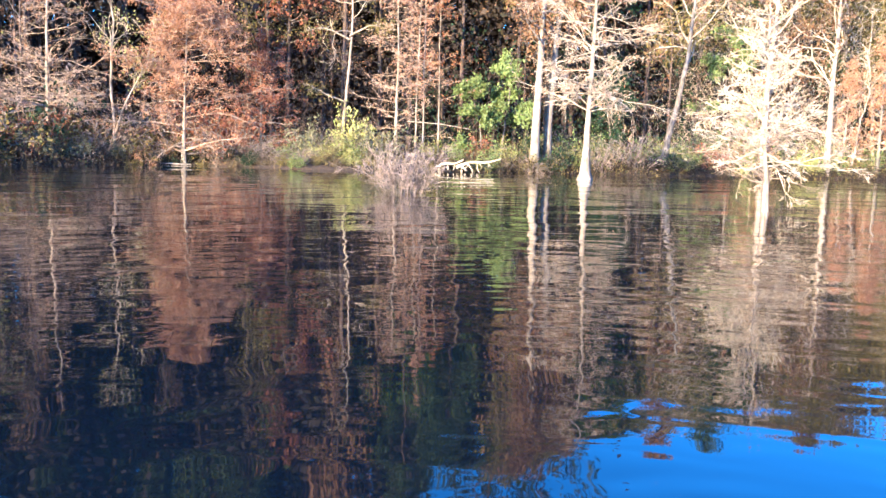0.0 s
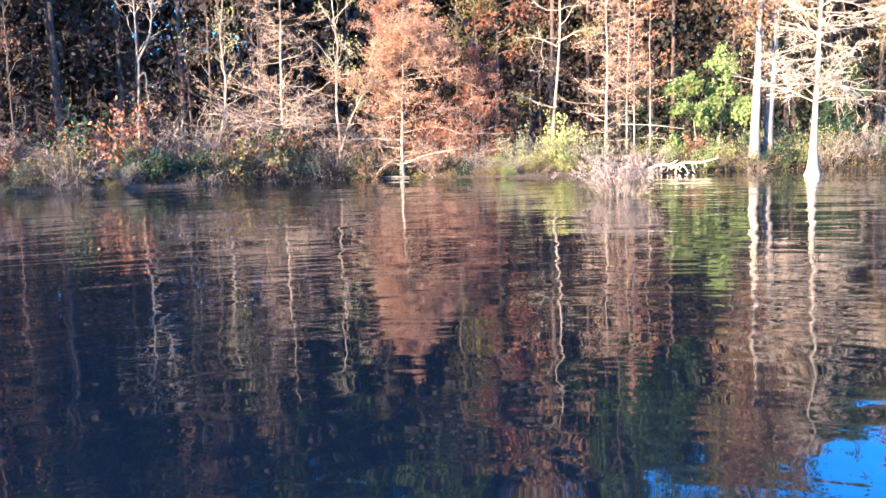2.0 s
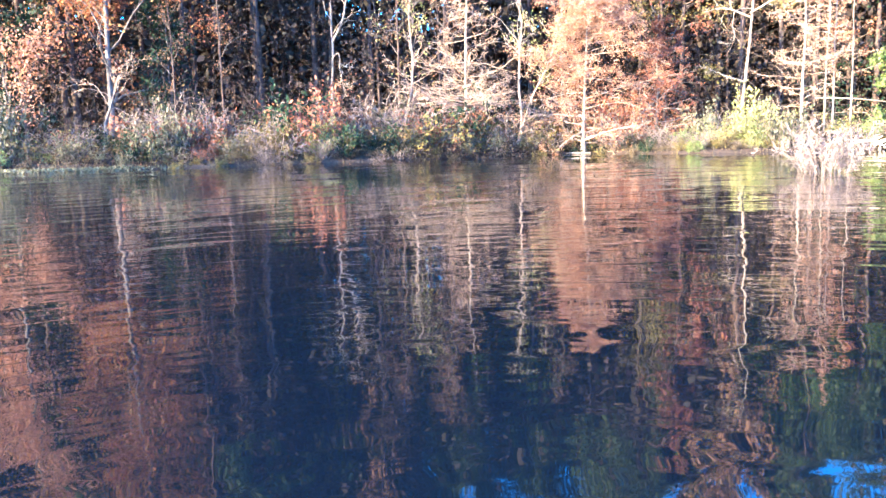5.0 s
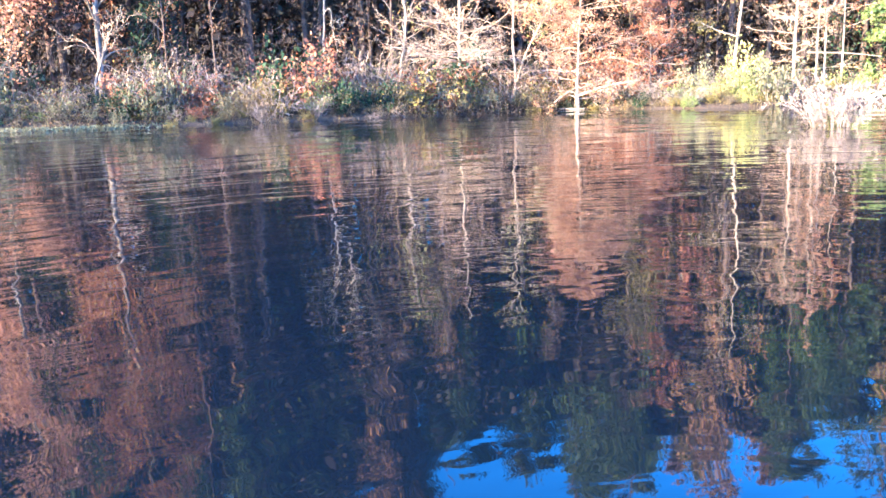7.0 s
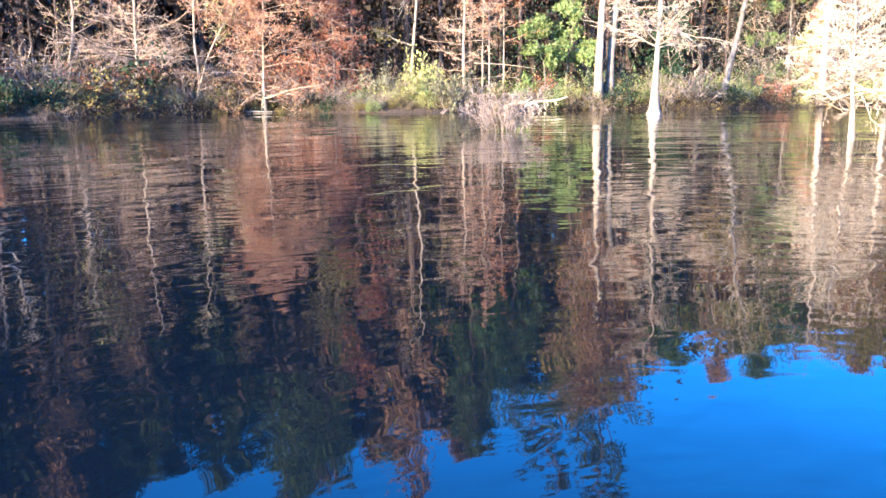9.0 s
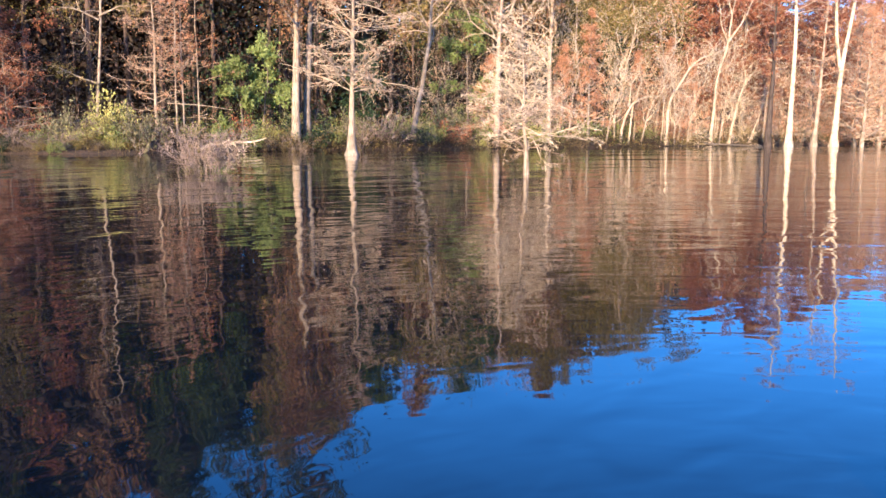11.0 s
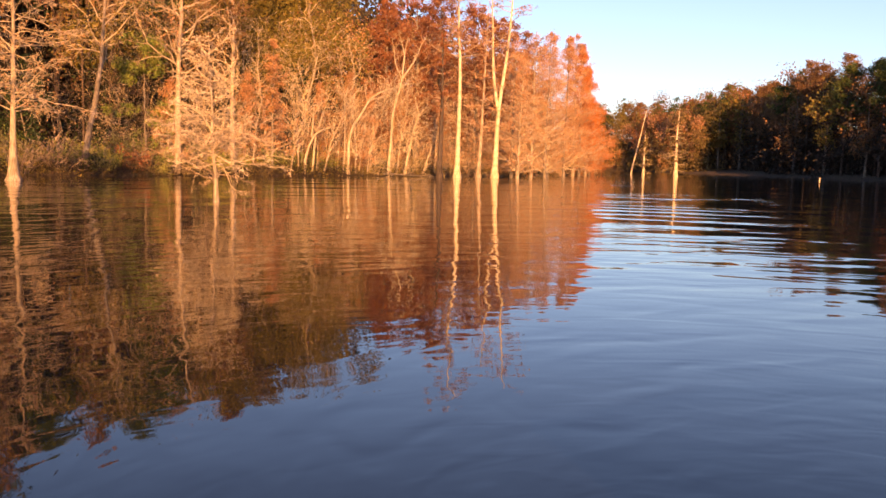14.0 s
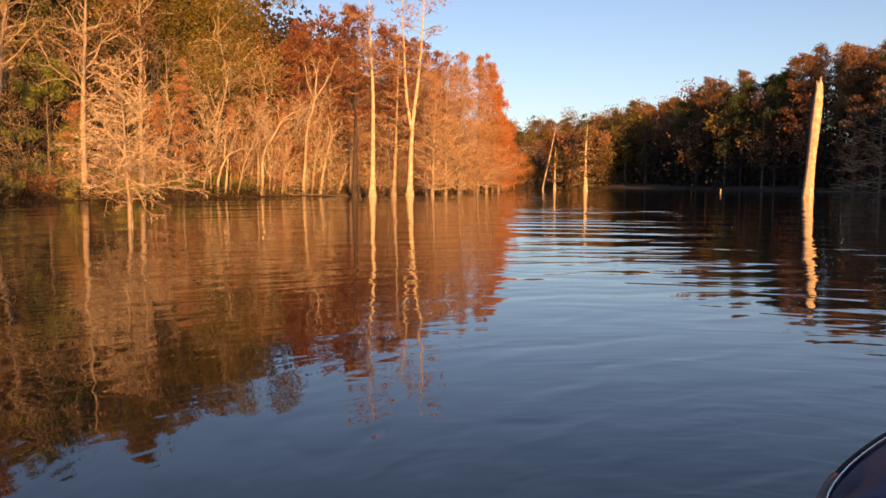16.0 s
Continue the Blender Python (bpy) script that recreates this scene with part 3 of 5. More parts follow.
def axis_steps(lo, hi, fine, spans):
    v = [np.arange(lo, hi, fine)]
    for a, b, st in spans:
        v.append(np.arange(a, b, st))
    return np.unique(np.concatenate(v + [np.array([-3000, -1500, -800, -450, -260, 360, 520, 900, 1600, 3000.0])]).round(3))


gx = axis_steps(-60, 100, 1.1, [(-240, -60, 6), (100, 300, 5)])
gy = axis_steps(14, 90, 1.1, [(-240, 14, 6), (90, 300, 5)])
GX, GY = np.meshgrid(gx, gy)
GZ = ground_height(GX, GY)
ci = np.arange(len(gy) - 1)[:, None] * len(gx) + np.arange(len(gx) - 1)[None]
ground = new("ground", mesh_of("ground", [(np.stack([GX, GY, GZ], -1).reshape(-1, 3), np.stack([ci, ci + 1, ci + 1 + len(gx), ci + len(gx)], -1).reshape(-1, 4))], ground_material()))
tagged(ground, "brown leaf-littered lake bank under the trees", "ground", kind="structure")
wv = np.array([(-150, -190, 0), (260, -190, 0), (260, 230, 0), (-150, 230, 0)], float)
water = new("water", mesh_of("water", [(wv, np.array([[0, 1, 2, 3]]))], water_material()))
tagged(water, "dark calm lake water with soft ripples and mirrored trees", "water", kind="structure")


def on_ground(x, y, sink=0.0):
    return (x, y, float(ground_height(np.array([x]), np.array([y]))[0]) - sink)


def rel(base, pts):
    return [tuple(np.subtract(p, base)) for p in pts]


def upright(H, lean=(0, 0)):
    return [(0, 0, -0.6), (lean[0] * 0.3, lean[1] * 0.3, H * 0.5), (lean[0], lean[1], H)]


# ---- trees that stand in the water ----
cypress("cypress_tree", (5.77, 37.5, 0), "tall bare pale cypress with flared foot standing in the water", 11, upright(12.6, (0.1, -0.1)), 0.15, 0.44, 2.9, 4.2, 64,
        PALE, TWIG_PALE, RUST, 1500, (0.11, 0.045), shape=0.55, rise=14, twigs=11, sub=11, low=0.1, fine=1.15, stout=0.3, bottom=1.3, split=True, gnarl=0.2, vary=16, flare_h=0.7)
cypress("cypress_tree", (7.2, 19.5, 0), "small gnarled bare cypress with dense pale twigs in the water", 17,
        [(0, 0, -0.6), (0.02, 0, 0.6), (0, 0, 1.1), (0.03, 0, 1.6), (0, 0, 2.15), (0.03, 0, 2.7), (-0.06, 0, 3.2), (-0.09, 0, 3.6), (0.09, 0, 4.2), (0.1, 0, 4.7)], 0.07, 0.09, 1.0, 2.1, 66,
        PALE, TWIG_CREAM, RUST, 260, (0.05, 0.022), shape=0.5, rise=14, twigs=12, sub=7, scatter=0.03, fine=0.85, droop=-0.01, stout=0.34, bottom=1.1, split=True, gnarl=0.26, vary=24, skirt=24, skirt_twig=TWIG_PINK, flare_h=0.5)
shrub("shrub", (-1.42, 23.5, 0), "leafless greyish-purple twiggy bush rising from the water", 13, 1.45, 1.0, 74, TAN, 300, (0.05, 0.025), TWIG_MAUVE, "water bushes", 0.03, 0.1, 13, 0.007, foot=0.4)

# the tall pair with crooked crowns
b = (42.1, 50.9, 0)
cypress("cypress_tree", b, "very tall bare cypress with pale trunk and crooked crown", 21, rel(b, [(42.1, 50.9, -0.6), (42.3, 50.9, 8), (42.0, 51.0, 13), (42.1, 51.0, 19)]), 0.22, 0.28, 9.5, 3.2, 26,
        BLEACHED, TWIG_PINK, RUST, 1500, (0.2, 0.08), shape=0.25, rise=18, twigs=7, sub=4, fine=1.8, split=True)
b = (48.2, 53.0, 0)
cypress("cypress_tree", b, "very tall forked pale cypress with windswept flag-like top", 22, rel(b, [(48.2, 53, -0.6), (48.3, 52.9, 6), (49.0, 52.6, 12), (49.1, 52.3, 19.6)]), 0.25, 0.22, 10.5, 3.0, 24,
        BLEACHED, TWIG_PINK, RUST, 1300, (0.2, 0.08), shape=0.2, rise=16, twigs=7, sub=4, fine=1.8, split=True, leaders=[(rel(b, [(48.3, 52.9, 6), (47.9, 53.2, 9), (47.8, 53.3, 17.6)]), 0.16)])
b = (46.5, 53.3, 0)
cypress("cypress_tree", b, "slender bare cypress with orange-brown twigs", 23, rel(b, [(46.5, 53.3, -0.6), (46.9, 53.0, 14.6)]), 0.18, 0.2, 3.5, 2.4, 34, PALE, TWIG_PINK, RUST, 900, (0.2, 0.07), rise=14, shape=0.6)
# its shade is painted on: bark far darker than the trunks around it
b = (41.1, 52.0, 0)
cypress("cypress_tree", b, "slender cypress beside a pale one, shade put into its bark colour", 24, upright(12, (0.3, 0.1)), 0.26, 0.16, 5, 1.8, 22, SHADOWBARK, TWIG_PINK, RED, 1200, (0.22, 0.09))

# the point: rows of rust cypresses, each one lower towards its tip
POINT = [(51.5, 53.5, 11.5, 1.9, 31, TWIG_PALE, RUST, 900), (54.5, 57.5, 13.5, 2.6, 32, TWIG_PALE, RUST, 1300), (57.5, 57.8, 14.5, 2.8, 33, TWIG_PALE, RUST, 1700),
         (62.0, 60.3, 15.2, 3.0, 34, TWIG_PALE, RUST, 2200), (66.0, 63.8, 15.6, 3.2, 35, TWIG_PINK, RUST, 3000), (70.5, 65.5, 16.2, 3.4, 36, TWIG_PALE, RUST, 4500),
         (75.5, 68.6, 17.3, 3.6, 37, TWIG_PINK, RUST, 5200), (79.8, 71.5, 16.6, 3.8, 38, TWIG_PINK, FLAME, 6500), (85.5, 75.5, 14.4, 3.6, 39, TWIG_PINK, FLAME, 7000),
         (90.3, 79.0, 11.2, 3.2, 40, TWIG_PINK, FLAME, 6500), (94.2, 82.6, 8.0, 2.6, 41, TWIG_PINK, FLAME, 5200)]
for x, y, H, reach, seed, tw, lf, cnt in POINT:
    cypress("cypress_tree", (x, y, 0), "conical cypress in rust-red autumn needles at the water's edge" if lf is FLAME else "bare-limbed cypress with thin rust needles by the shore",
            seed, upright(H, (0.2, 0.1)), 0.17, 0.07, 0.3, reach * 1.4, 90, PALE if seed % 2 else GREY, tw, lf, int(cnt * 4.5), (0.19, 0.04), shape=1.0 if lf is FLAME else 0.75, rise=26, twigs=9, sub=6, scatter=0.16, group="cypresses on the point", fine=1.6)
BACK = [(45.0, 60.5, 16.8, 3.6, 51), (49.5, 63.0, 17.6, 3.8, 52), (54.0, 62.5, 17.0, 3.4, 53), (60.0, 66.5, 16.5, 3.6, 54), (40.5, 59.0, 14.5, 3.2, 55), (66.5, 70.5, 16.8, 3.6, 56), (73, 74.5, 17.0, 3.6, 57)]
for x, y, H, reach, seed in BACK:
    cypress("cypress_tree", on_ground(x, y), "dense red-brown autumn cypress behind the shore row", seed, upright(H), 0.24, 0.2, 2.0, reach * 1.2, 70, GREY, TWIG_PINK, RED, 12500, (0.25, 0.095),
            shape=0.45, rise=26, twigs=8, sub=4, scatter=0.18, group="cypresses on the point", fine=1.6)

# bare cypresses and snags out in the open water
cypress("cypress_tree", (97.6, 69.4, 0), "lone pale cypress with short level dead limbs in open water", 61, upright(9.6), 0.28, 0.22, 0.9, 2.7, 44, BLEACHED, TWIG_PALE, TAN, 1600, (0.28, 0.12), shape=0.6, rise=4, twigs=7, fine=2.0)
cypress("cypress_tree", (107.6, 82.8, 0), "thin lone cypress with tufts of dry twigs in open water", 62, upright(7.0), 0.2, 0.2, 0.8, 1.9, 34, BLEACHED, TWIG_PALE, TAN, 1200, (0.28, 0.12), shape=0.4, rise=6, twigs=7, fine=2.0)
rng = np.random.default_rng(63)


def pole(name, label, pts, r, tip, wood, sides=10):
    thing = tree_thing(name, pts[0], label, "dead trunk", "dead trunks in the water")
    P = path_through(rel(pts[0], pts), 14, rng, 0.01)
    P[0, 2] -= 0.6
    part("trunk", mesh_of("trunk", [tubes(P[None], np.linspace(r, tip, 14)[None], sides)], wood), thing)
    return thing


pole("snag", "thin bleached leaning dead pole in open water", [(105.4, 83.6, 0), (106.6, 83.2, 5), (107.6, 82.7, 10.3)], 0.14, 0.05, BLEACHED)
pole("snag", "short pale stub just above the water", [(103.7, 51.6, 0), (103.75, 51.6, 0.5)], 0.1, 0.07, BLEACHED)


def snag():
    """The broken dead trunk: weathered, fluted, slightly bent, with a splintered top and a hollow."""
    thing = tree_thing("snag", (73.2, 27.6, 0), "tall bleached broken dead trunk with splintered top in water", "dead trunk", "dead trunks in the water")
    r = np.random.default_rng(64)
    k, s = 40, 22
    z = np.linspace(-0.7, 10.1, k)
    P = np.stack([0.04 * np.sin(z * 0.9) + 0.015 * z, -0.055 * z + 0.03 * np.sin(z * 0.55 + 0.6), z], 1)
    R = 0.42 + 0.05 * np.exp(-np.maximum(z, 0) / 0.8) + 0.03 * np.sin(z * 0.8 + 2) - 0.008 * z
    R[-6:] *= np.linspace(0.97, 0.78, 6)
    V, Q = tubes(P[None], R[None], s)
    V = V.reshape(k, s, 3)
    a = np.arange(s) * 2 * np.pi / s
    flute = 1 + 0.07 * np.cos(5 * a + 0.3)[None] + 0.04 * np.cos(9 * a)[None] + 0.05 * np.sin(3 * a[None] + z[:, None] * 0.35) + r.normal(0, 0.012, (k, s))
    V = P[:, None] + (V - P[:, None]) * flute[..., None]
    V[-1, :, 2] += r.uniform(-0.75, 0.55, s)
    V[-2, :, 2] += r.uniform(-0.2, 0.1, s)
    trunk = part("trunk", mesh_of("trunk", [(V.reshape(-1, 3), Q)], BLEACHED), thing)
    # the torn inside, dark, a little below the rim
    inner = V[-3].mean(0) + (V[-3] - V[-3].mean(0)) * 0.8
    low = inner - [0, 0, 0.6]
    iv = np.concatenate([inner, low * 0 + low.mean(0) + (low - low.mean(0)) * 0.4])
    iq = np.array([[i, (i + 1) % s, s + (i + 1) % s, s + i] for i in range(s)])
    part("hollow", mesh_of("hollow", [(iv, iq)], GREY), trunk, "torn hollow top")
    q = P[-4] - [0, 0, P[-4, 2]]
    L = np.array([[(0.02, -0.1, 9.0), (0.03, -0.12, 10.2), (0.03, -0.14, 10.8)], [(-0.1, 0.15, 8.9), (-0.1, 0.15, 9.9), (-0.1, 0.14, 10.4)], [(0.1, -0.22, 8.8), (0.1, -0.24, 9.8), (0.1, -0.25, 10.2)]]) + q
    for k in range(3):
        part("splinter", mesh_of("splinter", [tubes(L[k:k + 1], np.array([[0.16, 0.09, 0.015]]), 6)], BLEACHED), trunk)


snag()

# ---- trees on the bank, from the cove to the point ----
hardwood("sweetgum_tree", on_ground(-35.0, 30.6), "tall sweetgum in orange and red autumn leaves on the bank", 71, upright(20, (0.8, 0.3)), 0.17, 26, GREY, TWIG_GREY, ORANGE, 17000, (0.16, 0.1), t0=0.1, reach=0.34, scatter=0.4)
hardwood("sweetgum_tree", on_ground(-39.5, 28.2), "tall rust-brown autumn tree at the cove", 72, upright(18, (-0.5, 0.3)), 0.16, 24, GREY, TWIG_GREY, RUST, 12000, (0.16, 0.1), t0=0.1, reach=0.32, scatter=0.4)
b = on_ground(-33.6, 28.8)
hardwood("dead_tree", b, "low pale dead tree with spreading bare limbs", 73, rel(b, [b, (-33.4, 28.9, 2.2), (-32.6, 29.4, 4.6)]), 0.11, 11, GREY, TWIG_PINK, None, t0=0.45, reach=0.75, angle=62, grav=-0.01, lift=0.0, per=(5, 4), split=True, fine=1.5)
b = on_ground(-27.1, 39.1)
hardwood("dead_tree", b, "white-limbed bare tree with a drooping side limb", 74, rel(b, [b, (-27.1, 39.1, 3.7), (-27.0, 39.2, 7.0), (-27.3, 39.1, 12.5)]), 0.1, 30, PALE, TWIG_PALE, None, t0=0.4, reach=0.36, angle=42, per=(5, 4), split=True, fine=1.5,
         leaders=[(rel(b, [(-27.0, 39.2, 6.4), (-26.3, 39.3, 7.6), (-25.9, 39.2, 9.4), (-25.4, 39.2, 11.5)]), 0.07), (rel(b, [(-27.0, 39.2, 5.6), (-26.4, 39.0, 5.9), (-26.3, 38.9, 4.8), (-25.9, 38.8, 3.4)]), 0.05)])
b = on_ground(-23.1, 40.4)
hardwood("bank_tree", b, "crooked thin tree with a few yellow-green leaves", 75, rel(b, [b, (-23.2, 40.4, 2.3), (-22.7, 40.5, 4.3), (-22.95, 40.5, 7.5), (-22.7, 40.5, 11)]), 0.1, 26, PALE, TWIG_PINK, YELLOW, 700, (0.12, 0.07), t0=0.3, reach=0.3, angle=38)
b = on_ground(-19.9, 41.2)
cypress("cypress_tree", b, "bare cypress with long level pinkish limbs on the bank", 76, upright(11.5, (0.1, 0)), 0.11, 0.1, 2.1, 4.4, 84, PALE, TWIG_PINK, RUST, 1500, (0.09, 0.035), shape=0.8, rise=7, droop=0.015, twigs=10, sub=7, fine=1.0, stout=0.3, gnarl=0.15, bottom=2.4, split=True)
b = on_ground(-17.1, 42.4)
hardwood("birch_tree", b, "pale forked tree with thin gold leaves near the crown", 77, rel(b, [b, (-17.1, 42.3, 2.6), (-17.3, 42.3, 4.4), (-16.95, 42.3, 6.2), (-17.1, 42.3, 11.5)]), 0.09, 28, PALE, TWIG_PALE, YELLOW, 900, (0.11, 0.06), t0=0.42, reach=0.32, angle=36, split=True, fine=1.5,
         leaders=[(rel(b, [(-17.1, 42.3, 1.2), (-16.5, 42.2, 2.9), (-15.4, 42.2, 4.9), (-14.9, 42.2, 6.6)]), 0.06)])
cypress("cypress_tree", (-13.85, 43.2, 0), "cypress in full orange-rust needles at the waterline", 78, upright(10.8, (0, 0.05)), 0.085, 0.2, 0.5, 4.5, 95, PALE, TWIG_PINK, RUST, 36000, (0.12, 0.045),
        shape=0.5, rise=6, twigs=10, sub=5, scatter=0.12, split=True, fine=1.5)
cypress("cypress_tree", on_ground(-10.4, 45.4), "smaller darker red-brown cypress in shade", 79, upright(7.0), 0.09, 0.1, 0.5, 2.8, 70, GREY, TWIG_MAUVE, RED, 10000, (0.12, 0.055), shape=0.7, rise=14, sub=3, twigs=8)
cypress("cypress_tree", on_ground(-15.8, 45.6), "slim red-brown cypress behind an orange one", 80, upright(9.2), 0.1, 0.1, 1.5, 2.2, 50, GREY, TWIG_PINK, RED, 3200, (0.12, 0.055), sub=3, twigs=7)
b = on_ground(-6.25, 47.0)
hardwood("bank_tree", b, "white-barked tree with long crooked bare limbs", 81, rel(b, [b, (-6.25, 47.2, 2.6), (-6.0, 47.3, 5.6), (-5.9, 47.4, 9), (-6.1, 47.3, 15)]), 0.1, 30, PALE, TWIG_PALE, OLIVE, 1200, (0.13, 0.08), t0=0.3, reach=0.3, angle=66, lift=0.05, split=True, fine=1.5,
         leaders=[(rel(b, [(-6.1, 47.2, 3.6), (-7.0, 46.8, 3.9), (-8.3, 46.6, 4.5)]), 0.06), (rel(b, [(-5.95, 47.3, 7.2), (-4.8, 47.0, 7.8), (-3.4, 46.9, 7.5)]), 0.06), (rel(b, [(-5.95, 47.3, 7.0), (-7.2, 47.0, 7.6), (-8.2, 46.9, 7.3)]), 0.06)])
cypress("cypress_tree", on_ground(-3.2, 46.0), "bare pinkish cypress with fine level twigs", 82, upright(11), 0.09, 0.1, 1.2, 3.1, 70, PALE, TWIG_PINK, RUST, 2600, (0.09, 0.04), shape=0.7, rise=8, droop=-0.01, sub=7, stout=0.25, fine=1.1, split=True)
for x, y, H, seed, lf in ((-2.15, 46.2, 12, 83, RUST), (-1.75, 46.7, 13, 84, RUST), (-0.95, 47.1, 11, 85, ORANGE)):
    cypress("cypress_tree", on_ground(x, y), "slender pale trunk with sparse orange needles above", seed, upright(H, (0.2, 0)), 0.055, 0.05, 3.2, 1.9, 30, PALE, TWIG_PINK, lf, 1500, (0.11, 0.05), rise=14, twigs=6)
b = on_ground(4.4, 46.9)
hardwood("oak_tree", b, "big pale-trunked oak with dull russet leaves", 86, rel(b, [b, (4.4, 46.8, 1.3), (4.55, 46.8, 9), (4.7, 46.9, 16)]), 0.26, 26, PALE, TWIG_GREY, BROWN, 7500, (0.18, 0.11), t0=0.36, reach=0.34, angle=60, scatter=0.3, lift=0.05)
b = on_ground(5.2, 47.8)
hardwood("oak_tree", b, "grey-trunked oak close beside a paler one", 87, rel(b, [b, (5.2, 47.8, 3), (5.6, 47.9, 10), (5.5, 48, 15)]), 0.25, 20, GREY, TWIG_GREY, BROWN, 5000, (0.18, 0.11), t0=0.45, reach=0.32, angle=55, scatter=0.3)
b = on_ground(12.2, 49.6)
hardwood("bank_tree", b, "leaning grey-trunked tree with pale twisting limbs", 88, rel(b, [b, (12.35, 49.5, 2.0), (13.2, 49.3, 6.5), (13.2, 49.3, 9.8), (14.0, 49.3, 14)]), 0.2, 30, GREY, TWIG_PALE, OLIVE, 1200, (0.16, 0.1), t0=0.42, reach=0.36, angle=58, split=True, fine=1.5)
hardwood("bank_tree", on_ground(18.2, 50.6), "thick pale-barked tree with broken upper limbs on the bank", 89, [(0, 0, -0.6), (0.1, 0, 2.4), (-0.1, 0, 5), (0.25, 0, 9.5), (0.4, 0, 15)], 0.24, 28, PALE, TWIG_PALE, RUST, 900, (0.15, 0.08), t0=0.4, reach=0.32, angle=58, split=True, fine=1.5)
hardwood("bank_tree", on_ground(22.7, 51.9), "pale straight tree among twisted limbs", 90, upright(14, (-0.3, 0)), 0.22, 20, PALE, TWIG_PALE, BROWN, 2500, (0.18, 0.11), t0=0.4, reach=0.34)
cypress("cypress_tree", on_ground(26.4, 53.2), "slim cypress in orange needles on the bank", 91, upright(9.6, (0.1, 0)), 0.12, 0.1, 1.2, 2.2, 55, GREY, TWIG_PINK, RUST, 5000, (0.17, 0.07), scatter=0.1)
b = on_ground(32.0, 60.0)
hardwood("oak_tree", b, "broad oak with dense olive and bronze leaves", 92, rel(b, [b, (32.2, 60, 6), (33.0, 59.5, 11), (33.5, 59.5, 17)]), 0.36, 34, PALE, TWIG_CREAM, OLIVE, 24000, (0.16, 0.1), t0=0.22, reach=0.42, angle=52, scatter=0.5, per=(5, 4))
b = on_ground(27.0, 60.5)
hardwood("oak_tree", b, "oak with olive-brown leaves beside a broader oak", 93, rel(b, [b, (27, 60.2, 6), (26.5, 60, 15.5)]), 0.28, 28, PALE, TWIG_CREAM, OLIVE, 15000, (0.16, 0.1), t0=0.25, reach=0.4, angle=50, scatter=0.5)
for x, y, bend, high, seed in ((30.6, 56.6, 1.2, 12.5, 95), (27.6, 56.2, -0.9, 11.0, 96), (34.6, 57.6, 1.5, 11.5, 97)):
    b = on_ground(x, y)
    hardwood("bare_tree", b, "crooked bare tree with pale limbs before the oaks", seed, rel(b, [b, (x + bend * 0.3, y, high * 0.4), (x + bend, y - 0.3, high * 0.7), (x + bend * 0.6, y, high)]), 0.13, 15, PALE, TWIG_CREAM, None, t0=0.3, reach=0.32, angle=50, wig=0.4, per=(4, 4), fine=1.1)
TWISTED = [  # foot, bends, radius, side stems
    ([(33.5, 54.1, 0.3), (33.6, 54.0, 3.5), (34.4, 54.2, 4.2), (35.5, 54.4, 5.5), (35.9, 54.5, 6.3), (36.8, 54.6, 6.8), (39.1, 55.1, 7.3), (41.2, 55.6, 8.0)], 0.15, []),
    ([(29.0, 53.2, 0.3), (29.1, 53.1, 1.5), (29.6, 53.1, 2.9), (30.5, 53.3, 3.5), (31.9, 53.6, 3.8), (33.3, 53.9, 3.7)], 0.12, [([(29.6, 53.1, 2.9), (29.8, 53.2, 4.5), (30.6, 53.4, 5.3), (30.7, 53.4, 6.4)], 0.08)]),
    ([(29.8, 53.4, 0.3), (30.1, 53.3, 3.4), (30.5, 53.3, 4.8), (30.8, 53.4, 5.6)], 0.1, []),
    ([(40.3, 55.8, 0.3), (40.5, 55.6, 2.1), (41.4, 55.7, 4.2), (42.1, 55.9, 5.3), (43.5, 56.2, 6.3)], 0.14, [([(41.7, 55.8, 4.8), (41.6, 55.8, 5.6), (41.3, 55.7, 6.9)], 0.07)]),
    ([(38.3, 55.4, 0.3), (38.6, 55.2, 5.6), (39.1, 55.3, 6.9), (39.7, 55.4, 7.9), (39.5, 55.4, 9.3), (40.2, 55.5, 11.6)], 0.16, [([(39.6, 55.4, 8.2), (40.9, 55.7, 9.6), (42.5, 56.0, 12.2)], 0.09), ([(39.6, 55.4, 8.8), (39.9, 55.5, 10.2), (39.2, 55.5, 12.2)], 0.07), ([(39.6, 55.4, 8.0), (38.6, 55.2, 9.4), (38.2, 55.2, 11.4)], 0.07)]),
    ([(42.6, 56.4, 0.3), (43.5, 56.3, 2.2), (44.2, 56.4, 3.6), (44.4, 56.4, 5.0)], 0.09, [])]
for i, (pts, r, stems) in enumerate(TWISTED):
    hardwood("dead_tree", (pts[0][0], pts[0][1], 0.2), "pale twisted bare tree leaning over the bank", 940 + i, rel((pts[0][0], pts[0][1], 0.2), [(pts[0][0], pts[0][1], -0.2)] + pts[1:]), r, 18, CREAM, TWIG_PALE, None, t0=0.35, reach=0.26, angle=45,
             wig=0.36, per=(5, 4), fine=1.15, leaders=[(rel((pts[0][0], pts[0][1], 0.2), q), rr) for q, rr in stems])
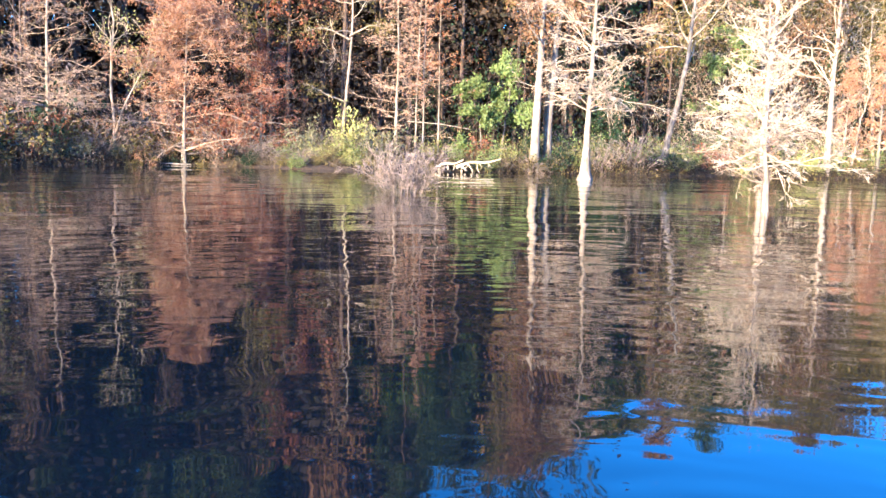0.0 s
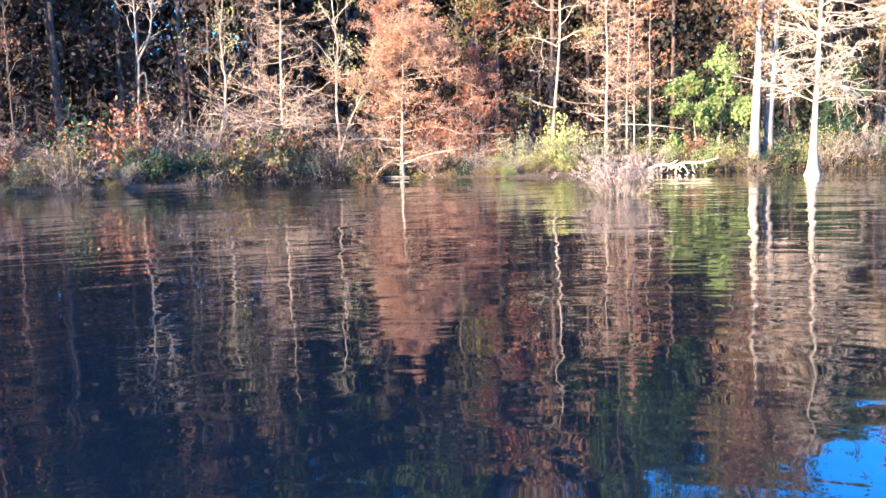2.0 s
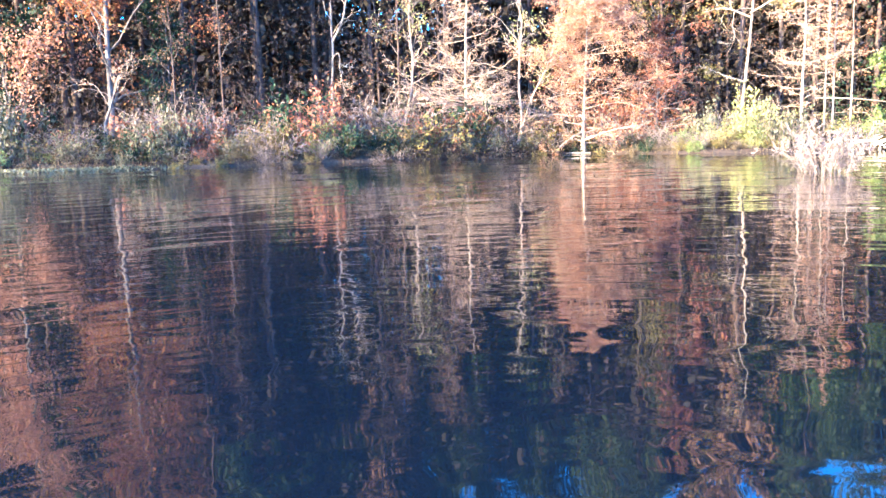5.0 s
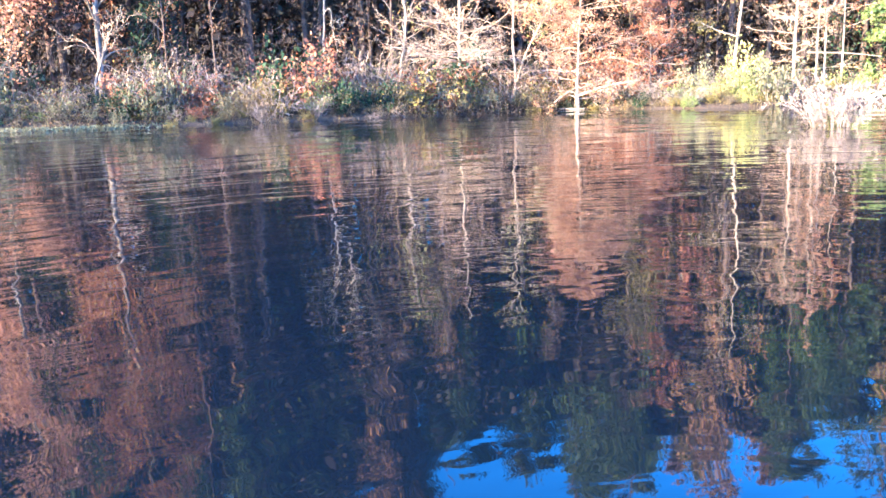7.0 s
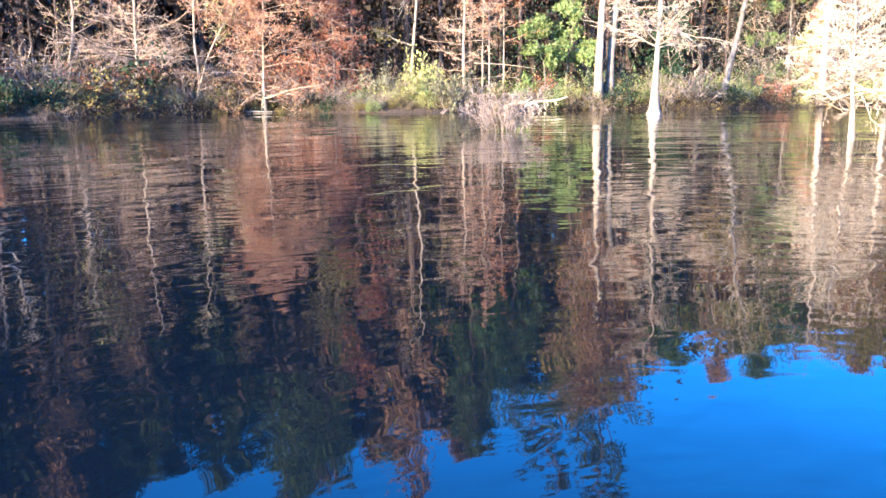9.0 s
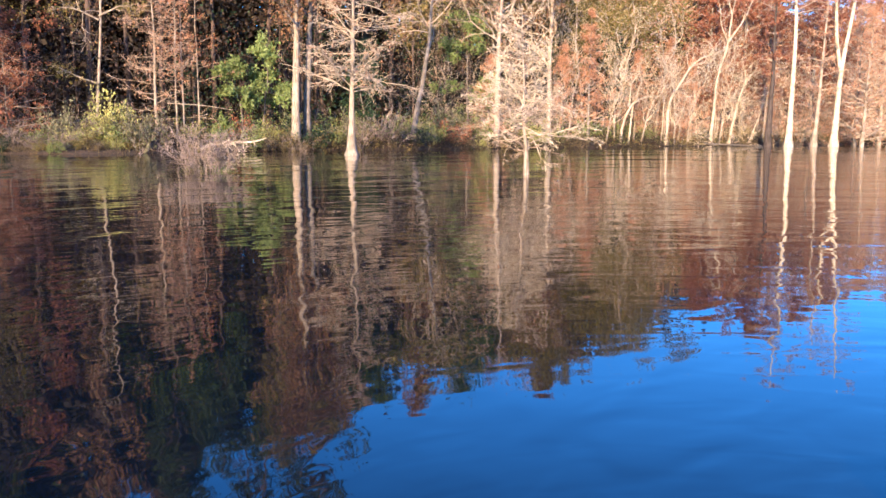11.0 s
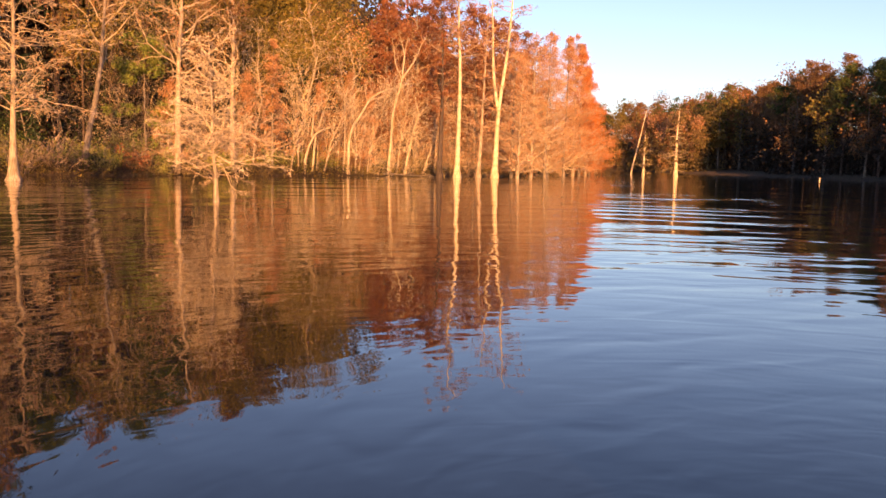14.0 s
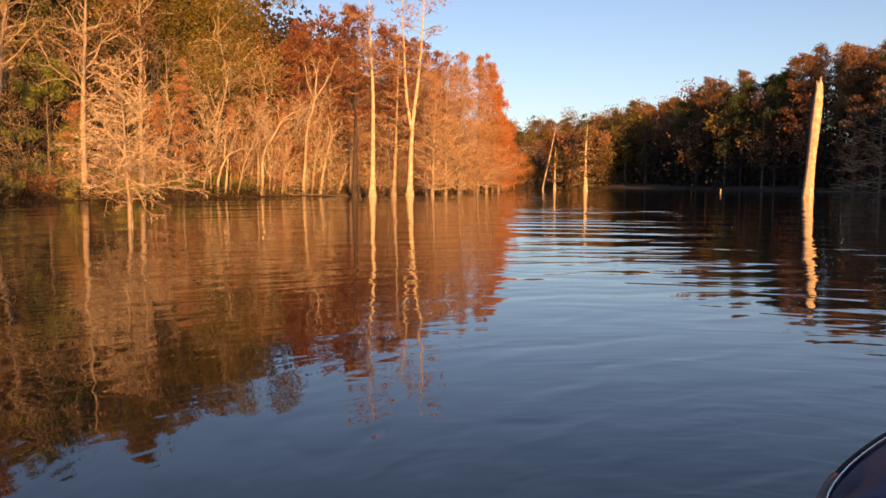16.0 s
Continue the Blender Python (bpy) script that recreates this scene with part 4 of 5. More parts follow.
for i, pts in enumerate(([(33.4, 54.6), (33.5, 54.6, 4.6), (33.1, 54.5, 6.4), (32.5, 54.4, 8.3), (31.8, 54.2, 10.2)], [(36.3, 55.2), (36.5, 55.1, 3.7), (37.3, 55.3, 5.6), (38.2, 55.5, 7.4)], [(35.0, 55.0), (35.6, 54.9, 3.9), (36.2, 55.0, 6.0)],
                          [(39.3, 56.2), (39.0, 56.1, 4.4), (39.2, 56.1, 7.0)], [(24.6, 53.0), (24.9, 52.8, 3.0), (25.6, 52.8, 5.4), (25.3, 52.8, 8.0)])):
    hardwood("dead_tree", (*pts[0], 0.3), "thin pale stem rising through the orange thicket", 960 + i, rel((*pts[0], 0.3), [(*pts[0], -0.1)] + list(pts[1:])), 0.08, 16, PALE, TWIG_PALE, None, t0=0.35, reach=0.26, angle=45, wig=0.3, per=(4, 4), fine=1.2)
for x, y, lx, h, seed in ((27.6, 52.8, 1.2, 5.5, 171), (31.2, 54.0, 1.6, 6.5, 172), (34.4, 54.4, -0.8, 6.0, 173), (35.6, 54.6, 2.0, 7.5, 174), (39.4, 55.8, 1.0, 8.0, 175), (41.0, 56.2, -1.2, 7.0, 176), (28.8, 53.6, -0.9, 7.0, 177)):
    hardwood("dead_tree", on_ground(x, y), "crooked pale bare sapling with many fine twigs", seed, [(0, 0, -0.3), (lx * 0.2, -0.2, h * 0.35), (lx * 0.8, -0.4, h * 0.7), (lx, -0.6, h)], 0.075, 24, PALE, TWIG_CREAM, None, t0=0.2, reach=0.45, angle=42, wig=0.36, per=(5, 4), fine=1.15)
# thin stems in orange thicket
for x, y, H, seed in ((31.5, 55.5, 7, 101), (34.5, 56.0, 8, 102), (36.0, 55.0, 6.5, 103), (40.0, 57.0, 7, 104), (24.0, 53.0, 7, 105), (44.5, 57.0, 7.5, 106), (18.0, 51.5, 6, 107)):
    cypress("cypress_tree", on_ground(x, y), "young cypress thicket stem in orange-brown needles", seed, upright(H, (0.3, 0)), 0.07, 0.05, 0.6, 1.9, 45, PALE, TWIG_PINK, RUST, 4500, (0.13, 0.05), rise=28, scatter=0.12, twigs=6, sub=3)

# ---- green understorey beside the pale oak ----
hardwood("holly_tree", on_ground(1.5, 47.4), "bright green leafy evergreen above the shore shrubs", 111, upright(4.6, (-0.3, 0)), 0.06, 13, GREY, TWIG_GREY, GREEN, 2600, (0.19, 0.11), t0=0.3, reach=0.38, angle=84, scatter=0.13, lift=0, grav=0, wig=0.15)
hardwood("holly_tree", on_ground(2.6, 48.0), "taller bright green evergreen with layered sprays of leaves", 116, upright(5.8, (0.4, 0)), 0.07, 15, GREY, TWIG_GREY, GREEN, 3200, (0.19, 0.11), t0=0.4, reach=0.32, angle=84, scatter=0.13, lift=0, grav=0, wig=0.15)
hardwood("holly_tree", on_ground(9.2, 50.0), "dark green evergreen sapling under bare limbs", 112, upright(5.2), 0.07, 20, GREY, TWIG_GREY, EVERGREEN, 3400, (0.17, 0.1), t0=0.2, reach=0.36, angle=62, scatter=0.16)
hardwood("cedar_tree", on_ground(17.0, 53.0), "green cedar with layered drooping sprays", 113, upright(8.0), 0.1, 26, GREY, TWIG_GREY, GREEN, 5000, (0.2, 0.08), t0=0.15, reach=0.34, angle=78, grav=-0.02, scatter=0.14, lift=0)
hardwood("cedar_tree", on_ground(-34.0, 34.0), "dark green cedar in shade at the cove", 114, upright(7.5), 0.1, 24, GREY, TWIG_GREY, EVERGREEN, 4500, (0.18, 0.09), t0=0.12, reach=0.32, angle=70, scatter=0.16)

# ---- woods behind: one of each kind, then copies ----
BG = [pine("pine_tree", (0, 0, 0), "tall loblolly pine with dark green crown", 121, 25, 0.24, 2000, (0.55, 0.1), crown=0.5, reach=4.0, limbs=36),
      pine("pine_tree", (0, 0, 0), "tall slender pine with sparse crown", 122, 27, 0.2, 1800, (0.55, 0.1), crown=0.58, reach=3.8, limbs=34),
      hardwood("forest_tree", (0, 0, 0), "bare grey forest tree with few brown leaves", 123, upright(18, (0.6, 0.2)), 0.19, 18, PINEBARK, TWIG_GREY, BROWN, 2200, (0.13, 0.08), t0=0.35, reach=0.28, scatter=0.4, per=(4, 3), fine=1.5, group="forest trees"),
      hardwood("forest_tree", (0, 0, 0), "forest tree with olive-brown autumn leaves", 124, upright(17, (-0.4, 0.4)), 0.2, 18, PINEBARK, TWIG_GREY, OLIVE, 4000, (0.18, 0.11), t0=0.25, reach=0.3, scatter=0.45, per=(4, 3), fine=1.5, group="forest trees"),
      hardwood("forest_tree", (0, 0, 0), "forest tree with russet autumn leaves", 125, upright(16, (0.3, -0.4)), 0.18, 18, PINEBARK, TWIG_GREY, RED, 3600, (0.18, 0.11), t0=0.25, reach=0.3, scatter=0.45, per=(4, 3), fine=1.5, group="forest trees"),
      hardwood("holly_tree", (0, 0, 0), "dark evergreen understorey tree", 126, upright(7, (0.2, 0.2)), 0.09, 16, GREY, TWIG_GREY, EVERGREEN, 1700, (0.26, 0.15), t0=0.12, reach=0.36, scatter=0.25, per=(4, 3), fine=1.5, group="understorey trees"),
      hardwood("forest_tree", (0, 0, 0), "thin bare grey sapling in the woods", 127, upright(11, (0.4, 0.1)), 0.09, 14, PINEBARK, TWIG_GREY, BROWN, 900, (0.12, 0.07), t0=0.35, reach=0.24, scatter=0.3, per=(4, 3), fine=1.3, group="forest trees")]
rng = np.random.default_rng(5)


def strew(kinds, weights, spots):
    """Stand copies of the kinds on the spots, the first of each being the original."""
    used = set()
    for (x, y), i, turn, sc in zip(spots, rng.choice(len(kinds), len(spots), p=np.array(weights) / sum(weights)), rng.uniform(0, 360, len(spots)), rng.uniform(0.85, 1.15, len(spots))):
        m = pose(*on_ground(x, y, 0.1), 0, 0, turn) @ Matrix.Scale(sc, 4)
        if i in used:
            copy_thing(kinds[i], m)
        else:
            kinds[i].matrix_basis = m
            used.add(i)
    for i, k in enumerate(kinds):
        if i not in used:
            k.matrix_basis = pose(*on_ground(-10 - 4 * i, 80, 0.1))


def spots_behind(line, n, near, far, gap):
    """Places at least gap apart, between near and far metres inland of a stretch of the shore."""
    line = np.array(line, float)
    s = np.r_[0, np.cumsum(np.linalg.norm(np.diff(line, axis=0), axis=1))]
    q = rng.uniform(0, s[-1], n * 4)
    xy = lambda v: np.stack([np.interp(v, s, line[:, 0]), np.interp(v, s, line[:, 1])], 1)
    e = xy(np.minimum(q + 12, s[-1])) - xy(np.maximum(q - 12, 0))
    c = xy(q) + unit(np.stack([-e[:, 1], e[:, 0]], 1)) * (near + (far - near) * rng.uniform(0, 1, (len(q), 1)) ** 0.8)
    c = c[shore_distance(c[:, 0], c[:, 1]) > near]
    out = np.empty((0, 2))
    for p in c:
        if len(out) >= n:
            break
        if not len(out) or ((out - p) ** 2).sum(1).min() > gap * gap:
            out = np.vstack([out, p])
    return [(float(a), float(b)) for a, b in out]


LEFT_BANK = [(-55, 9), (-42, 19), (-32, 26), (-20.7, 35.7), (-14, 43.6), (0, 44.6), (15, 49.2), (33, 53.5), (47, 56.5), (70, 67), (93, 82)]
strew(BG[:2], [1, 1], spots_behind(LEFT_BANK[:7], 68, 8, 36, 2.6))
strew(BG[2:], [4, 2, 1, 4, 5], spots_behind(LEFT_BANK, 125, 5.5, 38, 1.8))

more_trunks = spots_behind(LEFT_BANK[1:9], 20, 2.5, 7, 1.2)
for (x, y), turn, sc in zip(more_trunks, rng.uniform(0, 360, 20), rng.uniform(0.75, 1.15, 20)):
    copy_thing(BG[6], pose(*on_ground(x, y, 0.1), 0, 0, turn) @ Matrix.Diagonal((sc * 0.75, sc * 0.75, sc, 1)))


def thicket(label, material, seed, n, per, size, zlo, zhi, near, far, line, spread=1.0, low=1.5):
    """Dense undergrowth deep in the woods: clumps of leaves, too many to count."""
    r = np.random.default_rng(seed)
    c = np.array(spots_behind(line, n, near, far, 0.3))
    z = ground_height(c[:, 0], c[:, 1]) + zlo + (zhi - zlo) * r.uniform(0, 1, len(c)) ** low
    C = np.repeat(np.stack([c[:, 0], c[:, 1], z], 1), per, 0)
    C = C + r.normal(size=C.shape) * np.array([1.1, 1.1, 0.8]) * spread
    C[:, 2] = np.maximum(C[:, 2], ground_height(C[:, 0], C[:, 1]) + 0.15)
    ob = new("thicket", mesh_of("thicket", [blades(r, C, *size, flat=0.5)], material, False))
    tagged(ob, label, "undergrowth", kind="stuff")


# the wood's inner shade is put into the leaf colour of 201 and 204
thicket("undergrowth deep in the woods, shade put into its leaf colour", SHADE_LEAF, 201, 1000, 60, (0.23, 0.135), 0.2, 9, 4.5, 14, LEFT_BANK, 1.1, 1.1)
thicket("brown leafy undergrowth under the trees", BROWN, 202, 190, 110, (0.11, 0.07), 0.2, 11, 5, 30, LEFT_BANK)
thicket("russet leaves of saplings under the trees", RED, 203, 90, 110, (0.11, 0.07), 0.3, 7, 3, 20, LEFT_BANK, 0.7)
thicket("dense wood closing the view behind the trees, coloured as deep shade", SHADE_LEAF, 204, 1500, 46, (0.8, 0.5), 0.3, 18, 18, 44, LEFT_BANK, 1.8, 1.0)


def brushwood(label, material, seed, n, near, far, line, top, width=0.006):
    """Tangled bare saplings and vines between the trunks."""
    r = np.random.default_rng(seed)
    c = np.array(spots_behind(line, n // 14, near, far, 0.05))
    c = np.repeat(c, 14, 0) + r.normal(0, 0.5, (len(c) * 14, 2))
    z = ground_height(c[:, 0], c[:, 1]) + top * r.uniform(0, 1, len(c)) ** 1.6
    a = np.stack([c[:, 0], c[:, 1], z], 1)
    d = unit(r.normal(size=a.shape) * [1, 1, 0.6] + [0, 0, 0.55]) * r.uniform(0.5, 1.6, (len(a), 1))
    P = np.stack([a, a + d * 0.5 + r.normal(size=a.shape) * 0.16, a + d], 1)
    ob = new("brushwood", mesh_of("brushwood", [slivers(r, P, np.full((len(a), 3), width))], material, False))
    tagged(ob, label, "brush", kind="stuff")


# leaf masses coloured as the unlit depth of the wood
thicket("tall pine wood far behind the cove, shade put into its colour", SHADE_LEAF, 208, 500, 46, (1.2, 0.8), 14, 25, 20, 40, LEFT_BANK[:4], 2.2, 1.0)
thicket("wood closing the gaps behind the cove trees, coloured as shade", SHADE_LEAF, 250, 560, 46, (0.5, 0.32), 2, 17, 13, 24, LEFT_BANK[2:7], 1.6, 1.0)
thicket("wood far behind the middle bank, coloured as shade", SHADE_LEAF, 210, 400, 46, (0.9, 0.6), 11, 15, 22, 38, LEFT_BANK[3:8], 1.6, 1.0)


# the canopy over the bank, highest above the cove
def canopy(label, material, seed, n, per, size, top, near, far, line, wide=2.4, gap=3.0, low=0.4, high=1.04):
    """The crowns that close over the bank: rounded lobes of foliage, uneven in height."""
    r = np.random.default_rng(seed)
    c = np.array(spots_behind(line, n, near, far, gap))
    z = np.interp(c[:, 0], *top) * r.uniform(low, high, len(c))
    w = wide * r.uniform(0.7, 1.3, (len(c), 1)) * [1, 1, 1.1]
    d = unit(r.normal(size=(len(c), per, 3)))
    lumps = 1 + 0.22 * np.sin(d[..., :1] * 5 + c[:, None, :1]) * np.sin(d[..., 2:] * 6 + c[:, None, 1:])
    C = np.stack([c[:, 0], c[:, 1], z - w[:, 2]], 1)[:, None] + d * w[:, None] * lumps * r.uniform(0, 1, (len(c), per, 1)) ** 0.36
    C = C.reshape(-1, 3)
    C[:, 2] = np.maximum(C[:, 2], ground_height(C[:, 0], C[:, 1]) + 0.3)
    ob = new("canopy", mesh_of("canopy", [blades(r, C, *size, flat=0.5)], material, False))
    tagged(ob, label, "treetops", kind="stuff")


# two fillers whose dark colour paints shade behind the cove
thicket("pines closing the corner of the cove, coloured as shade", SHADE_LEAF, 248, 620, 46, (0.5, 0.3), 4, 18, 6, 24, [(-30, 33), (-20.7, 38), (-15, 46), (-4, 48)], 1.6, 1.0)
thicket("wood behind the orange trees of the cove, coloured as shade", SHADE_LEAF, 249, 340, 46, (0.55, 0.34), 2, 15, 7, 26, [(-55, 9), (-42, 19), (-32, 26), (-26, 30)], 1.6, 1.0)
SKYLINE = ([-60, -28, -26.5, -21, -15, -8, -4, -1.5, 0.5, 3, 5, 7.5, 11, 14, 18, 24, 31, 36, 40, 44, 48, 60], [33, 31, 25.4, 27.2, 27.8, 27.4, 25.3, 22.5, 20, 23.5, 22.5, 20, 20.5, 19, 20, 19.5, 22, 21.5, 20, 18, 16, 15])
TALL = [tall_tree("pine_tree", (0, 0, 0), "tall pine with rounded dark green clumps", 301, 20, 0.22, PINEBARK, PINEBARK, NEEDLE, 6500, (0.3, 0.11)),
        tall_tree("pine_tree", (0, 0, 0), "tall pine with a broad open crown", 302, 20, 0.24, PINEBARK, PINEBARK, NEEDLE, 6500, (0.3, 0.11), bare=0.55, reach=3.6, clumps=36, lobe=0.85),
        tall_tree("oak_tree", (0, 0, 0), "tall oak with dull olive-brown crown", 303, 20, 0.26, PINEBARK, TWIG_GREY, OLIVE, 6500, (0.24, 0.155), bare=0.4, reach=3.4, clumps=52),
        tall_tree("oak_tree", (0, 0, 0), "tall oak with brown withered crown", 304, 20, 0.24, PINEBARK, TWIG_GREY, BROWN, 5500, (0.24, 0.155), bare=0.4, reach=3.2, clumps=52),
        tall_tree("oak_tree", (0, 0, 0), "tall oak with dark russet crown", 305, 20, 0.24, PINEBARK, TWIG_GREY, RED, 5500, (0.24, 0.155), bare=0.3, reach=3.4, clumps=56)]


def stand_to(kinds, weights, spots, tops, wide=0.9, used=()):
    """Trees set side by side, each as tall as the skyline there asks."""
    used = set(used)
    for (x, y), i, turn, part_of in zip(spots, rng.choice(len(kinds), len(spots), p=np.array(weights) / sum(weights)), rng.uniform(0, 360, len(spots)), rng.uniform(0.84, 0.98, len(spots))):
        g = on_ground(x, y, 0.1)
        tall = (float(np.interp(x, *tops)) * part_of - g[2]) / 20
        m = pose(*g, 0, 0, turn) @ Matrix.Diagonal((wide, wide, tall, 1))
        if i in used:
            copy_thing(kinds[i], m)
        else:
            kinds[i].matrix_basis = m
            used.add(i)


stand_to(TALL, [3, 3, 2, 2, 0.6], spots_behind(LEFT_BANK[1:8], 110, 8.5, 18, 2.2), SKYLINE)
canopy("olive autumn treetops over the bank", OLIVE, 223, 34, 1000, (0.22, 0.14), SKYLINE, 5, 14, LEFT_BANK[6:9], 2.5, 2.4, 0.55)
# this filler's darkness is painted shade, held in its leaf colour
canopy("treetops filling the wood, shade put into their colour", SHADE_LEAF, 232, 330, 320, (0.57, 0.39), SKYLINE, 10, 20, LEFT_BANK[:9], 2.6, 1.9, 0.5, 0.93)
canopy("bronze treetops over the point", RUST, 233, 50, 700, (0.2, 0.11), ([30, 90], [15, 15]), 5, 13, LEFT_BANK[7:10], 2.2, 2.2, 0.6)
thicket("bronze canopy above the point", RED, 224, 260, 110, (0.2, 0.11), 3, 13, 5, 18, LEFT_BANK[7:], 1.2)

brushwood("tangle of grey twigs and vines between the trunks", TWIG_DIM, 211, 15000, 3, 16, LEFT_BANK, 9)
brushwood("tangle of reddish-brown twigs on the bank", TWIG_GREY, 212, 3500, 0.8, 8, LEFT_BANK[4:], 5)
brushwood("haze of fine tan and grey branchlets among the shore trees", TWIG_PALE, 213, 17000, 2.5, 9, LEFT_BANK[6:9], 11, 0.009)
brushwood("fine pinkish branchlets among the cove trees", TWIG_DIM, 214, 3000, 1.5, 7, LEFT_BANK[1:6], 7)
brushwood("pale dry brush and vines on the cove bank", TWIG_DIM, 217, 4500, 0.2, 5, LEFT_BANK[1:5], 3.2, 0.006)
brushwood("pale tangle of twigs on the bank towards the point", TWIG_CREAM, 215, 12000, -1.0, 4.5, LEFT_BANK[7:], 7, 0.009)
brushwood("fine orange-brown branchlets filling the point", TWIG_PINK, 216, 16000, 0.0, 8, LEFT_BANK[8:], 13, 0.012)
thicket("dark green undergrowth behind the pale cypresses", EVERGREEN, 225, 150, 70, (0.2, 0.12), 0.3, 8, 3, 10, LEFT_BANK[5:8], 0.9)

# ---- far and opposite woods: coarser kinds ----
FAR = [pine("pine_tree", (0, 0, 0), "distant dark pine on the far bank", 131, 19, 0.25, 1900, (0.5, 0.12), crown=0.4, limbs=26, group="far bank trees"),
       hardwood("forest_tree", (0, 0, 0), "distant tree in dull russet leaves", 132, upright(16), 0.25, 16, GREY, TWIG_GREY, RED, 1300, (0.46, 0.28), t0=0.2, reach=0.34, scatter=0.7, per=(3, 3), fine=3, group="far bank trees"),
       hardwood("forest_tree", (0, 0, 0), "distant tree in brown autumn leaves", 133, upright(16.5), 0.25, 16, GREY, TWIG_GREY, BROWN, 1300, (0.46, 0.28), t0=0.15, reach=0.32, scatter=0.7, per=(3, 3), fine=3, group="far bank trees"),
       hardwood("forest_tree", (0, 0, 0), "distant tree in olive leaves", 134, upright(15), 0.25, 16, GREY, TWIG_GREY, OLIVE, 1200, (0.46, 0.28), t0=0.15, reach=0.34, scatter=0.7, per=(3, 3), fine=3, group="far bank trees"),
       cypress("cypress_tree", (0, 0, 0), "bare brown cypress on the far bank", 135, upright(17), 0.22, 0.2, 1.2, 4.6, 60, GREY, TWIG_PALE, BROWN, 2500, (0.4, 0.1), shape=0.5, rise=16, twigs=5, sub=3, scatter=0.25, group="far bank trees", fine=3)]
RIGHT_BANK = [(104, -120), (108, -60), (100, -10), (108, 14), (122, 30), (134, 40), (141, 60), (151, 77), (165, 96), (186, 122), (205, 147), (211, 168), (200, 184)][::-1]
strew(FAR[:4], [1.5, 1.0, 4, 1.5], spots_behind(RIGHT_BANK, 120, 1.5, 24, 3.0))
strew(FAR[4:], [1], [(129.5, 40.0), (131.5, 44.5)])

# the far bank's shadow is painted into these leaf colours
thicket("dense undergrowth on the far bank, coloured dark as shade", SHADE_LEAF, 205, 760, 60, (0.62, 0.4), 0.1, 11, 0.2, 10, RIGHT_BANK, 1.3, 1.1)
thicket("dense wood on the far bank, coloured dark as shade", SHADE_LEAF, 206, 380, 46, (0.85, 0.55), 0.3, 11, 6, 30, RIGHT_BANK, 1.8)
# 31 m tops belong to the unseen bulge, raised to lengthen its shadow
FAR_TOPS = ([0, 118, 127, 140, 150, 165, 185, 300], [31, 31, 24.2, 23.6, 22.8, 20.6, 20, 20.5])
canopy("treetops massed on the far bank, shade put into their colour", SHADE_LEAF, 227, 190, 360, (0.42, 0.31), FAR_TOPS, 5, 16, RIGHT_BANK[2:10], 3.2, 2.6, 0.3, 0.86)
canopy("brown and gold treetops at the lake's far end", BROWN, 234, 60, 520, (0.34, 0.23), FAR_TOPS, 1.5, 12, RIGHT_BANK[:5], 2.8, 2.4, 0.3, 0.94)
stand_to(TALL, [0.9, 0.5, 1.6, 5.4, 2.0], spots_behind(RIGHT_BANK[:9], 96, 2.5, 13, 3.0), FAR_TOPS, 1.25, range(5))

thicket("low rust twigs and leaves along the point", RUST, 209, 420, 40, (0.16, 0.06), 0.1, 4.0, -1.5, 4, LEFT_BANK[8:], 0.8)
FAREND = [(188, 176), (196, 160), (190, 146), (182, 135), (174.5, 121)]
FARLEFT = [(93, 82), (99, 92), (115, 112), (145, 142), (172, 166), (188, 176)]


def more(kinds, spots):
    for (x, y), i, turn, sc in zip(spots, rng.choice(len(kinds), len(spots)), rng.uniform(0, 360, len(spots)), rng.uniform(0.85, 1.1, len(spots))):
        copy_thing(kinds[i], pose(*on_ground(x, y, 0.1), 0, 0, turn) @ Matrix.Scale(sc, 4))


more(FAR[:4], spots_behind(FARLEFT, 40, 2, 24, 3.2))
thicket("brown undergrowth on the shore behind the point", BROWN, 207, 260, 40, (0.5, 0.32), 0.2, 12, 1, 16, FARLEFT, 1.4)
thicket("brown leafy growth at the lake's far end", TAN, 251, 150, 60, (0.4, 0.26), 0.1, 9, 0.3, 6, FAREND, 1.3, 1.1)
canopy("rusty treetops at the lake's far end", RUST, 235, 30, 420, (0.34, 0.22), ([0, 300], [18, 18]), 0.5, 5, FAREND, 2.2, 2.4, 0.3, 0.95)
canopy("sunlit brown treetops at the lake's far end", TAN, 252, 66, 420, (0.36, 0.24), ([0, 300], [17.5, 17.5]), 0.3, 7, FAREND, 2.4, 2.0, 0.25, 0.98)
more(FAR[:4], spots_behind(FAREND, 26, 1, 16, 2.6))
# out-of-view trees added on the bulge to block sun from the far bank
more(FAR[1:4], spots_behind([(128, 34), (122, 30), (108, 14), (100, -10)], 30, 1, 14, 2.6))
BEHIND = [(-58, 9), (-84, -4), (-90, -30), (-62, -24)][::-1]
more(FAR[:4], spots_behind(BEHIND, 18, 2, 14, 3.0))
BEHIND = [(-4, -60), (2, -130), (48, -150), (112, -120)][::-1]
more(FAR[:4], spots_behind(BEHIND, 16, 2, 14, 3.0))
# unseen trees added behind the camera to cast shade on the cove
for x, y, turn, sc in ((-64.5, -30.5, 150, 0.95), (-60.5, -33.0, 80, 0.9), (-57.5, -29.0, 220, 0.9)):
    copy_thing(FAR[1 + turn % 3], pose(*on_ground(x, y, 0.1), 0, 0, turn) @ Matrix.Scale(sc, 4))

